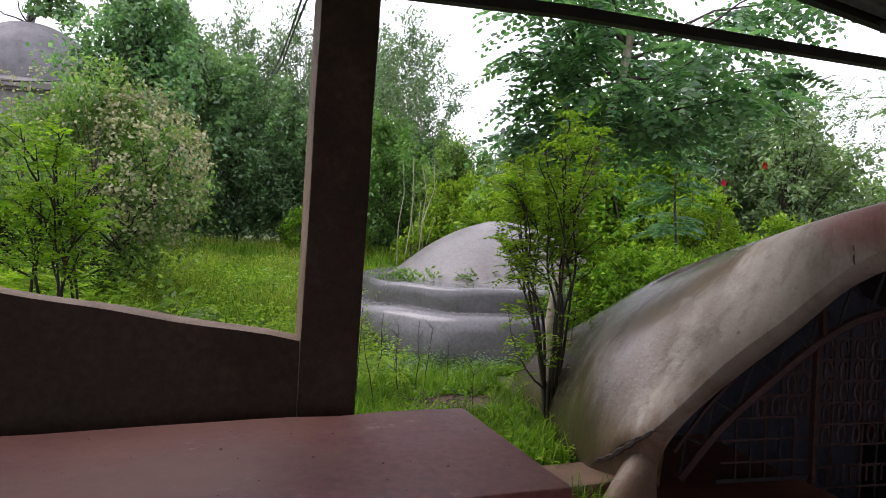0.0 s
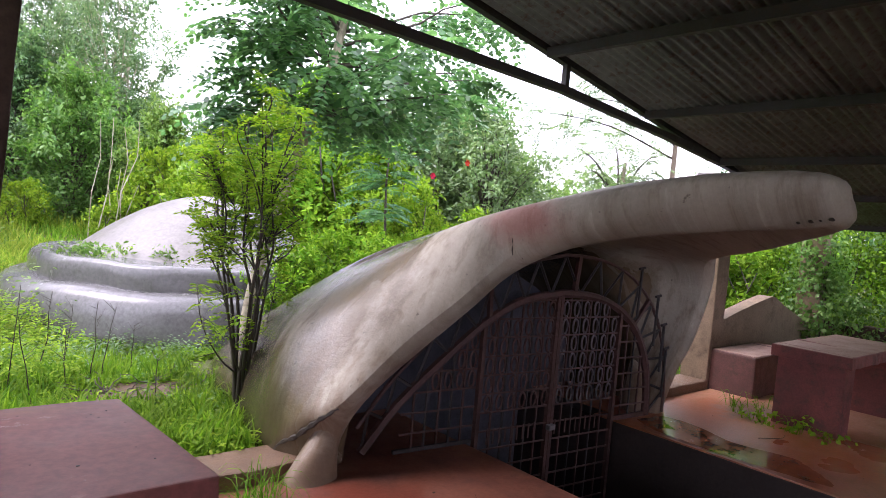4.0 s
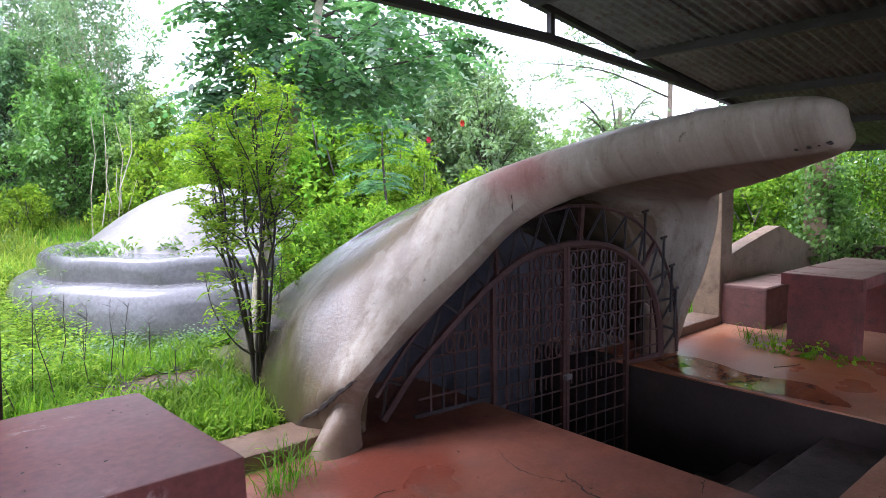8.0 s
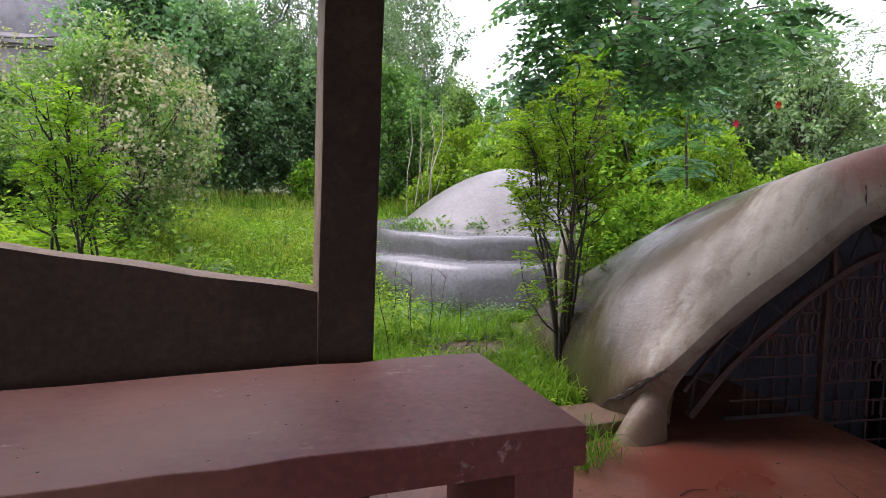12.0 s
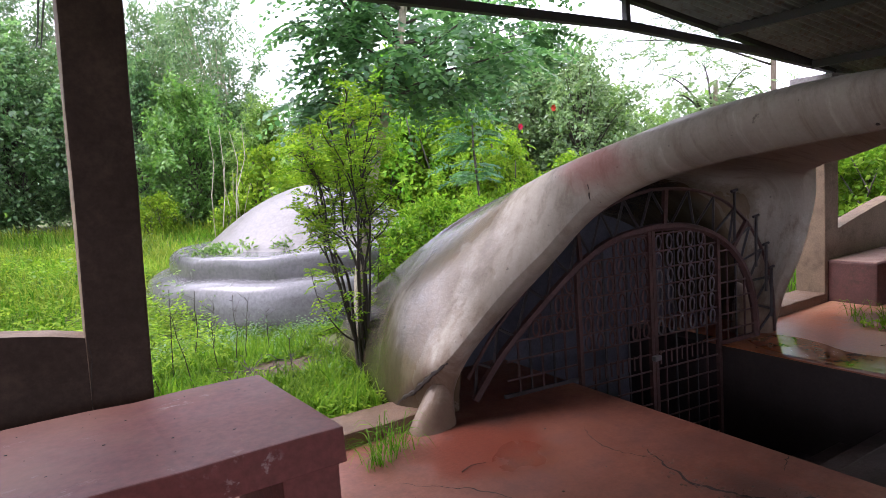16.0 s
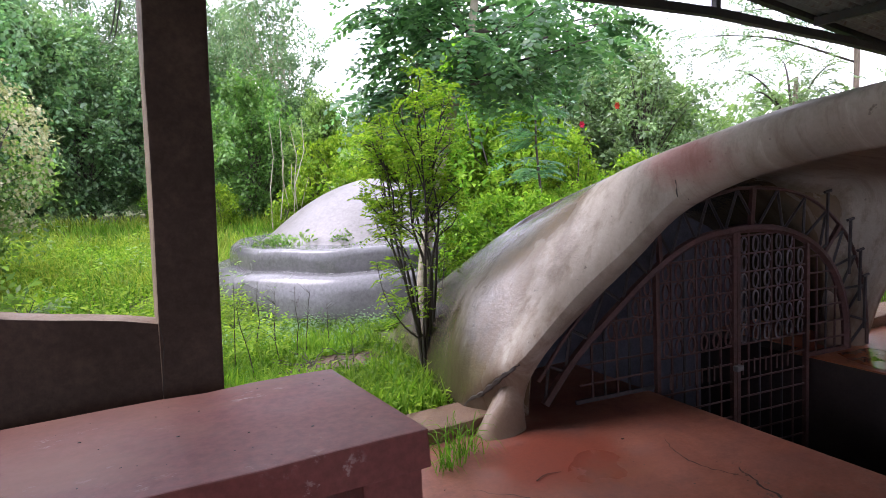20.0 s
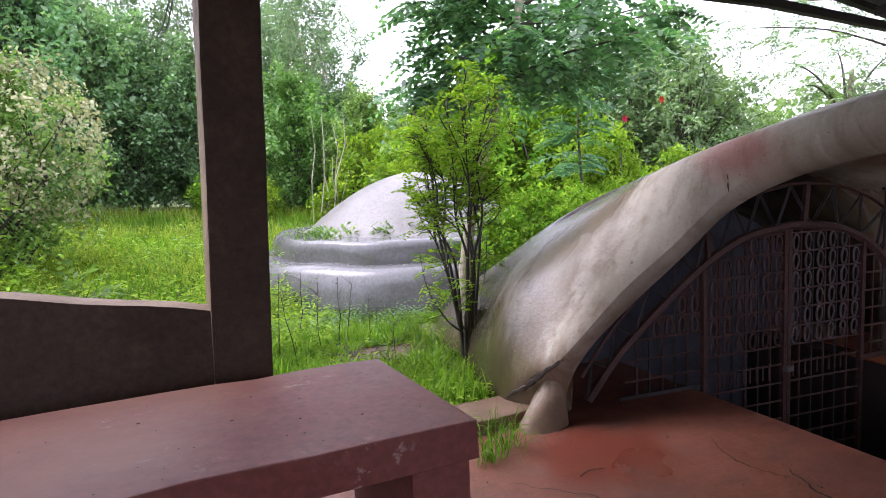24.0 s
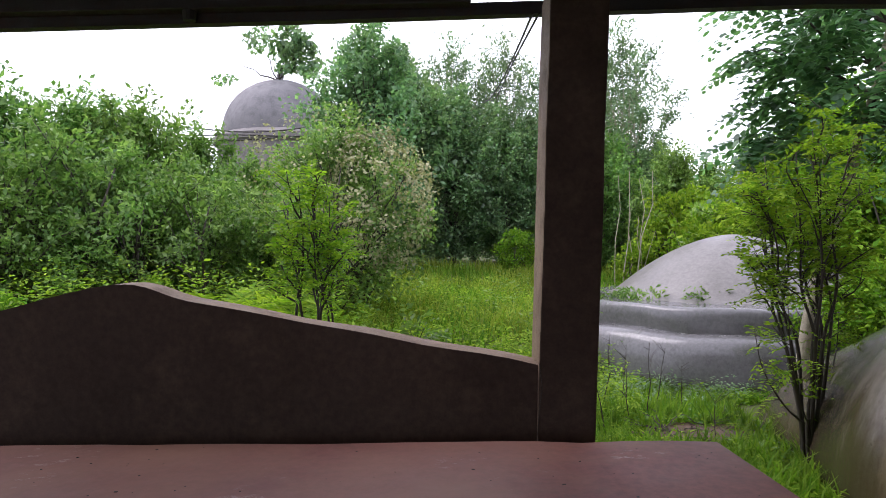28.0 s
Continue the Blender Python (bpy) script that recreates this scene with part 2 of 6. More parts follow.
def seam_of(n, l, value, wobble):
    """0 to 1 across a band of the value, its edges frayed by a noise."""
    add = n.new("ShaderNodeMath")
    add.operation = "MULTIPLY_ADD"
    add.inputs[1].default_value = 0.5
    l.new(wobble, add.inputs[0])
    l.new(value, add.inputs[2])
    r = n.new("ShaderNodeMapRange")
    r.inputs[1].default_value, r.inputs[2].default_value = 4.62, 5.22
    l.new(add.outputs[0], r.inputs[0])
    return r.outputs[0]


def hood_material():
    m, n, l, b = mat_base("stained_wet_concrete")
    co = n.new("ShaderNodeTexCoord").outputs["Object"]
    sep = n.new("ShaderNodeSeparateXYZ")
    l.new(co, sep.inputs[0])
    down = n.new("ShaderNodeVectorMath")
    down.operation = "DOT_PRODUCT"
    down.inputs[1].default_value = (0.5, 0.0, 0.62)
    l.new(co, down.inputs[0])
    across = n.new("ShaderNodeMath")
    across.operation = "MULTIPLY"
    across.inputs[1].default_value = 2.4
    l.new(sep.outputs[1], across.inputs[0])
    flow = n.new("ShaderNodeCombineXYZ")
    l.new(down.outputs["Value"], flow.inputs[0])
    l.new(across.outputs[0], flow.inputs[1])
    broad = noise_node(n, l, co, 1.1, 5, 0.6)
    streak = noise_node(n, l, flow.outputs[0], 1.3, 7, 0.6)
    fine = noise_node(n, l, co, 45, 4, 0.7)
    blot = noise_node(n, l, co, 4.5, 8, 0.75)
    base = ramp(n, l, broad, [(0.3, (0.30, 0.262, 0.205)), (0.7, (0.45, 0.402, 0.318))])
    base = blend(n, l, ramp(n, l, streak, [(0.46, grad(0)), (0.66, grad(0.55))]), base, (0.19, 0.155, 0.105))
    base = blend(n, l, ramp(n, l, blot, [(0.6, grad(0)), (0.74, grad(0.4))]), base, (0.48, 0.41, 0.33))
    fine_flow = noise_node(n, l, flow.outputs[0], 4.6, 8, 0.68)
    base = blend(n, l, ramp(n, l, fine_flow, [(0.50, grad(0)), (0.66, grad(0.6))]), base, (0.15, 0.115, 0.075))
    base = blend(n, l, ramp(n, l, fine_flow, [(0.30, grad(0.45)), (0.42, grad(0))]), base, (0.58, 0.53, 0.43))
    pits = noise_node(n, l, co, 17, 3, 0.6)
    base = blend(n, l, ramp(n, l, pits, [(0.68, grad(0)), (0.74, grad(0.7))]), base, (0.10, 0.08, 0.06))
    # red-brown mud in streaks, with a darkening by height mixed into the colour towards the ground
    mud_and_dark = n.new("ShaderNodeMath")
    mud_and_dark.operation = "MULTIPLY_ADD"
    mud_and_dark.inputs[1].default_value = -0.55
    l.new(sep.outputs[2], mud_and_dark.inputs[0])
    l.new(fine_flow, mud_and_dark.inputs[2])
    base = blend(n, l, ramp(n, l, mud_and_dark.outputs[0], [(0.10, grad(0)), (0.42, grad(0.85))]), base, (0.185, 0.115, 0.065))
    # algae on the garden flank
    side = n.new("ShaderNodeMapRange")
    side.inputs[1].default_value, side.inputs[2].default_value = 4.38, 4.75
    l.new(sep.outputs[1], side.inputs[0])
    alg = n.new("ShaderNodeMath")
    alg.operation = "MULTIPLY"
    l.new(side.outputs[0], alg.inputs[0])
    l.new(ramp(n, l, streak, [(0.40, grad(0)), (0.56, grad(0.95))]), alg.inputs[1])
    base = blend(n, l, alg.outputs[0], base, (0.155, 0.135, 0.065))
    # old red paint smear
    vd = n.new("ShaderNodeVectorMath")
    vd.operation = "DISTANCE"
    sc = n.new("ShaderNodeVectorMath")
    sc.operation = "MULTIPLY"
    sc.inputs[1].default_value = (1.0, 1.0, 1.6)
    l.new(co, sc.inputs[0])
    l.new(sc.outputs[0], vd.inputs[0])
    vd.inputs[1].default_value = (4.79, 3.78, 1.565 * 1.6)
    wob = n.new("ShaderNodeMath")
    wob.operation = "MULTIPLY_ADD"
    wob.inputs[1].default_value = 0.35
    l.new(blot, wob.inputs[0])
    l.new(vd.outputs["Value"], wob.inputs[2])
    base = blend(n, l, ramp(n, l, wob.outputs[0], [(0.28, grad(0.62)), (0.50, grad(0))]), base, (0.33, 0.095, 0.08))
    # rain reaches the shell beyond the roof's edge: darker and shiny there
    edge = n.new("ShaderNodeMath")
    edge.operation = "MULTIPLY_ADD"
    edge.inputs[1].default_value = 0.5
    l.new(streak, edge.inputs[0])
    l.new(sep.outputs[1], edge.inputs[2])
    wr = n.new("ShaderNodeMapRange")
    wr.inputs[1].default_value, wr.inputs[2].default_value = 4.50, 4.74
    l.new(edge.outputs[0], wr.inputs[0])
    base = blend(n, l, wr.outputs[0], base, blend(n, l, 1.0, base, (0.38, 0.375, 0.365), "MULTIPLY"))
    # brown crumbling seam where the dry and the wet part meet
    base = blend(n, l, ramp(n, l, seam_of(n, l, edge.outputs[0], blot), [(0.28, grad(0)), (0.45, grad(0.9)), (0.54, grad(0.7)), (0.8, grad(0))]), base, (0.145, 0.105, 0.06))
    speck = ramp(n, l, fine, [(0.3, grad(0.88)), (0.65, grad(1.0))])
    l.new(blend(n, l, 1.0, base, speck, "MULTIPLY"), b.inputs["Base Color"])
    dry = ramp(n, l, streak, [(0.35, grad(0.75)), (0.62, grad(0.5))])
    shiny = ramp(n, l, streak, [(0.35, grad(0.22)), (0.6, grad(0.08))])
    l.new(blend(n, l, wr.outputs[0], dry, shiny), b.inputs["Roughness"])
    bump(n, l, b, blend(n, l, 0.6, fine, fine_flow), 0.4, 0.02)
    return m


HOOD = hood_material()


def floor_material():
    m, n, l, b = mat_base("red_oxide_floor")
    co = n.new("ShaderNodeTexCoord").outputs["Object"]
    sep = n.new("ShaderNodeSeparateXYZ")
    l.new(co, sep.inputs[0])
    broad, blot, fine = noise_node(n, l, co, 1.1, 5, 0.6), noise_node(n, l, co, 3.7, 8, 0.72), noise_node(n, l, co, 38, 4, 0.7)
    red = ramp(n, l, broad, [(0.3, (0.16, 0.053, 0.03)), (0.7, (0.25, 0.088, 0.05))])
    red = blend(n, l, ramp(n, l, blot, [(0.50, grad(0)), (0.68, grad(0.7))]), red, (0.14, 0.062, 0.048))
    # Dusty tan towards the east, raised so that light there is in the colour.
    brown_tone = ramp(n, l, blot, [(0.3, (0.58, 0.315, 0.18)), (0.7, (0.44, 0.215, 0.12))])
    edge = n.new("ShaderNodeMath")
    edge.operation = "MULTIPLY_ADD"
    edge.inputs[1].default_value = 3.5
    l.new(broad, edge.inputs[0])
    l.new(sep.outputs[0], edge.inputs[2])
    wear_and_light = n.new("ShaderNodeMapRange")
    wear_and_light.inputs[1].default_value, wear_and_light.inputs[2].default_value, wear_and_light.inputs[4].default_value = 6.6, 8.6, 0.9
    l.new(edge.outputs[0], wear_and_light.inputs[0])
    base = blend(n, l, wear_and_light.outputs[0], red, brown_tone)
    # damp stains that have soaked into the cement
    wet = None
    for x, y, rx, ry, tone in ((7.3, 3.5, 1.5, 1.35, (0.38, 0.095, 0.024)), (3.85, 3.86, 0.46, 0.38, (0.17, 0.04, 0.022)), (7.5, 2.12, 0.20, 0.42, (0.06, 0.028, 0.018)), (7.6, 1.72, 0.14, 0.3, (0.06, 0.028, 0.018)), (5.64, 1.5, 0.13, 0.36, (0.075, 0.03, 0.02)), (5.42, 1.02, 0.13, 0.38, (0.075, 0.03, 0.02)), (8.2, 3.75, 0.5, 0.3, (0.12, 0.07, 0.05)), (4.6, 2.5, 0.16, 0.4, (0.10, 0.045, 0.032))):
        off = n.new("ShaderNodeVectorMath")
        off.operation = "SUBTRACT"
        off.inputs[1].default_value = (x, y, 0)
        l.new(co, off.inputs[0])
        sc = n.new("ShaderNodeVectorMath")
        sc.operation = "DIVIDE"
        sc.inputs[1].default_value = (rx, ry, 1)
        l.new(off.outputs[0], sc.inputs[0])
        ln = n.new("ShaderNodeVectorMath")
        ln.operation = "LENGTH"
        l.new(sc.outputs[0], ln.inputs[0])
        fray = n.new("ShaderNodeMath")
        fray.operation = "MULTIPLY_ADD"
        fray.inputs[1].default_value = 2.2
        l.new(blot, fray.inputs[0])
        l.new(ln.outputs["Value"], fray.inputs[2])
        shift = n.new("ShaderNodeMath")
        shift.operation = "SUBTRACT"
        shift.inputs[1].default_value = 1.35
        l.new(fray.outputs[0], shift.inputs[0])
        soaked = ramp(n, l, shift.outputs[0], [(0.25, grad(0.85)), (0.80, grad(0))])
        base = blend(n, l, soaked, base, tone)
        wet = soaked if wet is None else blend(n, l, 1.0, wet, soaked, "ADD")
    speck = ramp(n, l, fine, [(0.35, grad(0.78)), (0.65, grad(1.0))])
    l.new(blend(n, l, 1.0, base, speck, "MULTIPLY"), b.inputs["Base Color"])
    pud = noise_node(n, l, co, 0.9, 3, 0.5)
    r = ramp(n, l, blot, [(0.3, grad(0.4)), (0.7, grad(0.75))])
    r = blend(n, l, wet, r, grad(0.33))
    l.new(blend(n, l, ramp(n, l, pud, [(0.58, grad(0)), (0.66, grad(1))]), r, grad(0.2)), b.inputs["Roughness"])
    bump(n, l, b, blend(n, l, 0.5, fine, blot), 0.25, 0.012)
    return m


RED_FLOOR = floor_material()


def tin_material():
    m, n, l, b = mat_base("aged_corrugated_tin", 0.55, 0.6)
    co = n.new("ShaderNodeTexCoord").outputs["Object"]
    a = noise_node(n, l, co, 1.5, 6, 0.65)
    f = noise_node(n, l, co, 18, 5, 0.7)
    base = ramp(n, l, a, [(0.3, (0.095, 0.11, 0.105)), (0.7, (0.18, 0.195, 0.185))])
    base = blend(n, l, ramp(n, l, f, [(0.52, grad(0)), (0.7, grad(0.8))]), base, (0.13, 0.075, 0.05))
    l.new(base, b.inputs["Base Color"])
    l.new(ramp(n, l, f, [(0.3, grad(0.4)), (0.7, grad(0.8))]), b.inputs["Roughness"])
    return m


TIN = tin_material()


def ground_material():
    m, n, l, b = mat_base("grassy_ground", 0.95)
    co = n.new("ShaderNodeTexCoord").outputs["Object"]
    a = noise_node(n, l, co, 0.7, 6, 0.65)
    f = noise_node(n, l, co, 14, 6, 0.75)
    base = ramp(n, l, a, [(0.3, (0.055, 0.07, 0.02)), (0.7, (0.115, 0.135, 0.035))])
    base = blend(n, l, ramp(n, l, f, [(0.56, grad(0)), (0.72, grad(0.6))]), base, (0.12, 0.09, 0.05))
    l.new(base, b.inputs["Base Color"])
    bump(n, l, b, f, 0.8, 0.05)
    return m


GROUND = ground_material()


# ---------------------------------------------------------------- small builders
def finish(name, bm, material, smooth=False):
    me = bpy.data.meshes.new(name)
    bm.normal_update()
    bm.to_mesh(me)
    bm.free()
    me.materials.append(material)
    if smooth:
        me.shade_smooth()
    return me


def world_of(o):
    return world_of(o.parent) @ o.matrix_parent_inverse @ o.matrix_basis if o.parent else o.matrix_basis.copy()


def adopt(ob, parent):
    """Makes ob, built in world metres, a part of parent."""
    if parent:
        ob.parent = parent
        ob.matrix_parent_inverse = world_of(parent).inverted()


def part(name, bm, material, parent=None, label="", smooth=False):
    ob = new(name, finish(name, bm, material, smooth))
    adopt(ob, parent)
    if label:
        tagged(ob, label)
    return ob


def group_at(name, x=0.0, y=0.0, z=0.0):
    ob = new(name)
    ob.empty_display_size = 0.1
    ob.matrix_basis = pose(x, y, z)
    return ob


def worn_box(bm, x0, y0, z0, x1, y1, z1, bev=0.012, seg=2, jitter=0.0, cuts=0):
    """A box with rounded, slightly uneven edges."""
    r = bmesh.ops.create_cube(bm, size=1.0)
    vs = r["verts"]
    bmesh.ops.scale(bm, vec=(x1 - x0, y1 - y0, z1 - z0), verts=vs)
    bmesh.ops.translate(bm, vec=((x0 + x1) / 2, (y0 + y1) / 2, (z0 + z1) / 2), verts=vs)
    es = list({e for v in vs for e in v.link_edges})
    if cuts:
        longest = max(x1 - x0, y1 - y0, z1 - z0)
        pick = [e for e in es if e.calc_length() > 0.6 * longest]
        bmesh.ops.subdivide_edges(bm, edges=pick, cuts=cuts, use_grid_fill=True)
        vs = [v for v in bm.verts if x0 - 1e-4 <= v.co.x <= x1 + 1e-4 and y0 - 1e-4 <= v.co.y <= y1 + 1e-4 and z0 - 1e-4 <= v.co.z <= z1 + 1e-4]
        es = list({e for v in vs for e in v.link_edges})
    if jitter:
        for v in vs:
            v.co += Vector((random.uniform(-1, 1), random.uniform(-1, 1), random.uniform(-1, 1))) * jitter
    if bev:
        sharp = [e for e in es if len(e.link_faces) == 2 and e.calc_face_angle(0) > 0.5]
        bmesh.ops.bevel(bm, geom=sharp, offset=bev, segments=seg, profile=0.6, affect="EDGES")
    return bm


def box(x0, y0, z0, x1, y1, z1, bev=0.012, seg=2, jitter=0.0, cuts=0):
    return worn_box(bmesh.new(), x0, y0, z0, x1, y1, z1, bev, seg, jitter, cuts)


def tube(bm, pts, radii, sides=6, cap=True):
    """A tapered tube along points."""
    pts = [Vector(p) for p in pts]
    if isinstance(radii, (int, float)):
        radii = [radii] * len(pts)
    rings = []
    for i, p in enumerate(pts):
        d = (pts[min(i + 1, len(pts) - 1)] - pts[max(i - 1, 0)]).normalized()
        u = d.orthogonal().normalized() if i == 0 else (u - d * u.dot(d)).normalized()
        w = d.cross(u)
        rings.append([bm.verts.new(p + (u * math.cos(a) + w * math.sin(a)) * radii[i]) for a in (2 * math.pi * k / sides for k in range(sides))])
    for a, b in zip(rings, rings[1:]):
        for k in range(sides):
            bm.faces.new((a[k], a[(k + 1) % sides], b[(k + 1) % sides], b[k]))
    if cap:
        bm.faces.new(rings[0][::-1])
        bm.faces.new(rings[-1])
    return bm


def bar(bm, a, b, w, d):
    """A flat rectangular bar from a to b: w across, d deep (along y)."""
    a, b = Vector(a), Vector(b)
    t = (b - a).normalized()
    s = t.cross(Vector((0, 1, 0)))
    s = s.normalized() if s.length > 1e-4 else Vector((1, 0, 0))
    f = Vector((0, 1, 0)) if abs(t.y) < 0.9 else Vector((0, 0, 1))
    q = []
    for p in (a, b):
        q.append([bm.verts.new(p + s * (w / 2 * i) + f * (d / 2 * j)) for i, j in ((-1, -1), (1, -1), (1, 1), (-1, 1))])
    for k in range(4):
        bm.faces.new((q[0][k], q[0][(k + 1) % 4], q[1][(k + 1) % 4], q[1][k]))
    bm.faces.new(q[0][::-1])
    bm.faces.new(q[1])
    return bm


def spline(pts, n):
    """n+1 points on a smooth curve through pts."""
    pts = [Vector(p) for p in pts]
    ext = [2 * pts[0] - pts[1], *pts, 2 * pts[-1] - pts[-2]]
    out = []
    for i in range(n + 1):
        f = i / n * (len(pts) - 1)
        k = min(int(f), len(pts) - 2)
        t = f - k
        p0, p1, p2, p3 = ext[k:k + 4]
        out.append(0.5 * (2 * p1 + (p2 - p0) * t + (2 * p0 - 5 * p1 + 4 * p2 - p3) * t * t + (3 * p1 - p0 - 3 * p2 + p3) * t ** 3))
    return out


def quads_mesh(name, verts, material, per=4, smooth=False):
    """A mesh of separate polygons of `per` corners from an array of corners."""
    verts = np.asarray(verts, dtype=np.float32).reshape(-1, 3)
    nv = len(verts)
    nf = nv // per
    me = bpy.data.meshes.new(name)
    me.vertices.add(nv)
    me.vertices.foreach_set("co", verts.ravel())
    me.loops.add(nv)
    me.loops.foreach_set("vertex_index", np.arange(nv, dtype=np.int32))
    me.polygons.add(nf)
    me.polygons.foreach_set("loop_start", np.arange(0, nv, per, dtype=np.int32))
    me.polygons.foreach_set("loop_total", np.full(nf, per, dtype=np.int32))
    me.materials.append(material)
    me.update(calc_edges=True)
    return me


def strips_mesh(name, verts, material):
    """Blades of two joined quads, from an array of six corners each: foot, middle and tip, left and right."""
    verts = np.asarray(verts, dtype=np.float32).reshape(-1, 6, 3)
    n = len(verts)
    me = bpy.data.meshes.new(name)
    me.vertices.add(n * 6)
    me.vertices.foreach_set("co", verts.ravel())
    idx = (np.arange(n, dtype=np.int32)[:, None] * 6 + np.array([0, 1, 3, 2, 2, 3, 5, 4], dtype=np.int32)).ravel()
    me.loops.add(n * 8)
    me.loops.foreach_set("vertex_index", idx)
    me.polygons.add(n * 2)
    me.polygons.foreach_set("loop_start", np.arange(0, n * 8, 4, dtype=np.int32))
    me.polygons.foreach_set("loop_total", np.full(n * 2, 4, dtype=np.int32))
    me.materials.append(material)
    me.update(calc_edges=True)
    return me


def unit(a):
    return a / np.maximum(np.linalg.norm(a, axis=-1, keepdims=True), 1e-6)


def leaf_ovals(pos, along, normal, length, width, droop=0.15):
    """Rounded leaflets with six corners."""
    n = len(pos)
    length, width = np.broadcast_to(length, n)[:, None], np.broadcast_to(width, n)[:, None]
    along = unit(along)
    side = unit(np.cross(along, normal))
    up = np.cross(side, along)
    f, h = side * width / 2 + up * width * 0.1, -up * length * droop
    return np.stack([pos, pos + along * length * 0.28 + f * 0.9, pos + along * length * 0.72 + f * 0.95 + h * 0.5, pos + along * length + h, pos + along * length * 0.72 - f * 0.95 + h * 0.5 + up * width * 0.1, pos + along * length * 0.28 - f * 0.9 + up * width * 0.1], axis=1)


def leaf_quads(pos, along, normal, length, width, droop=0.15):
    """Pointed leaves: base, side, tip, side."""
    n = len(pos)
    length, width = np.broadcast_to(length, n)[:, None], np.broadcast_to(width, n)[:, None]
    along = unit(along)
    side = unit(np.cross(along, normal))
    up = np.cross(side, along)
    mid = pos + along * length * 0.45
    tip = pos + along * length - up * length * droop
    return np.stack([pos, mid + side * width / 2 + up * width * 0.12, tip, mid - side * width / 2 + up * width * 0.12], axis=1)


# ---------------------------------------------------------------- plan
KERB_Y0, KERB_Y1 = 4.36, 4.68
PIT = (5.03, 6.57, 2.19, 4.10)
XC = 5.72                                 # middle of the hood and its gate
ROOF_X, ROOF_Z, ROOF_S = 5.87, 2.77, 0.165   # a point of the roof's underside and its fall to the east


def roof_z(x):
    ridge = 1.2
    return ROOF_Z - ROOF_S * (x - ROOF_X) if x > ridge else ROOF_Z - ROOF_S * (2 * ridge - x - ROOF_X)


# ---------------------------------------------------------------- ground
def hump(x, y):
    h = 0.03 * math.sin(x * 1.3 + 0.4) + 0.03 * math.sin(y * 1.1 + x * 0.6)
    far = max(0.0, math.hypot(x - 3, y) - 26)
    return 0.02 + h + min(0.8, max(0, y - 7.5) * 0.06) + far * 0.02


def build_ground():
    bm = bmesh.new()
    xs = sorted({round(v, 3) for v in [-400, -150, -70, -40, -28, *np.arange(-20, 30.1, 1.0), 4.15, 4.2, 7.25, 7.3, 40, 60, 110, 200, 400]})
    ys = sorted({round(v, 3) for v in [-400, -120, -50, -25, -12, -8, -4.6, 0, 3.0, 4.55, 6.35, 6.4, *np.arange(5.2, 26, 0.8), 30, 40, 60, 110, 200, 400]})
    grid = {}
    for i, x in enumerate(xs):
        for j, y in enumerate(ys):
            inside = -3.6 < x < 12.2 and -4.8 < y < 4.56 or 4.18 < x < 7.28 and 4 < y < 6.38
            grid[i, j] = bm.verts.new((x, y, -2.6 if inside else hump(x, y)))
    for i in range(len(xs) - 1):
        for j in range(len(ys) - 1):
            bm.faces.new((grid[i, j], grid[i + 1, j], grid[i + 1, j + 1], grid[i, j + 1]))
    return tagged(part("ground", bm, GROUND, None, "uneven grassy ground round the open shelter", True), category="ground", kind="structure")


build_ground()

# ---------------------------------------------------------------- floor with the stair pit
bm = bmesh.new()
X0, X1, Y0 = -3.2, 11.9, -4.3
worn_box(bm, X0, Y0, -0.3, PIT[0], 4.02, 0.0, 0.0)
worn_box(bm, PIT[0], Y0, -0.3, PIT[1], PIT[2], 0.0, 0.008)
worn_box(bm, PIT[1], Y0, -0.3, X1, 4.36, 0.0, 0.008)
worn_box(bm, 2.3, 4.02, -0.3, PIT[0], 4.40, 0.0, 0.0)
worn_box(bm, 3.95, 4.40, -0.3, PIT[0], 5.3, -0.001, 0.0)
worn_box(bm, PIT[1] + 0.19, 4.361, -0.3, 7.36, 5.3, -0.002, 0.006)
worn_box(bm, -3.2, 4.02, -0.3, 2.3, 4.36, -0.003, 0.006)
floor = tagged(part("floor", bm, RED_FLOOR, None, "worn red oxide cement floor, cracked and wet in places"), category="floor", kind="structure")
pit = tagged(group_at("wall_pit", 5.8, 4.0, -1.5), "dark plastered walls of the stair pit", "wall", kind="structure")
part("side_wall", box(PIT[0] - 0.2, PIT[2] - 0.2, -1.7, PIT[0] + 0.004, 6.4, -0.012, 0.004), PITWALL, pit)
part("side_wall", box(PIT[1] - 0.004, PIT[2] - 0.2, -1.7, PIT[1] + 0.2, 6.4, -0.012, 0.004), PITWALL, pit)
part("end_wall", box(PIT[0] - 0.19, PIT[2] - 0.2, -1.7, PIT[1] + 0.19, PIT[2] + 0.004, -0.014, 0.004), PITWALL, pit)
bm = bmesh.new()
arc = [(XC + 1.62 * math.cos(a), 0.05 + 1.12 * math.sin(a)) for a in (math.pi * k / 20 for k in range(21))] + [(XC - 1.62, -1.36), (XC + 1.62, -1.36)]
rims = [[bm.verts.new((x, y, z)) for x, z in arc] for y in (5.2, 5.35)]
bm.faces.new(rims[0]), bm.faces.new(rims[1][::-1])
for k in range(len(arc)):
    bm.faces.new((rims[0][k - 1], rims[0][k], rims[1][k], rims[1][k - 1]))
bmesh.ops.recalc_face_normals(bm, faces=bm.faces)
part("end_wall", bm, BACKWALL, pit, "bluish grey plaster behind the gate, darkened for the recess's shade")
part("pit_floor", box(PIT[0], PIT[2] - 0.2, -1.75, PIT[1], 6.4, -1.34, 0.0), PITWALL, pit)
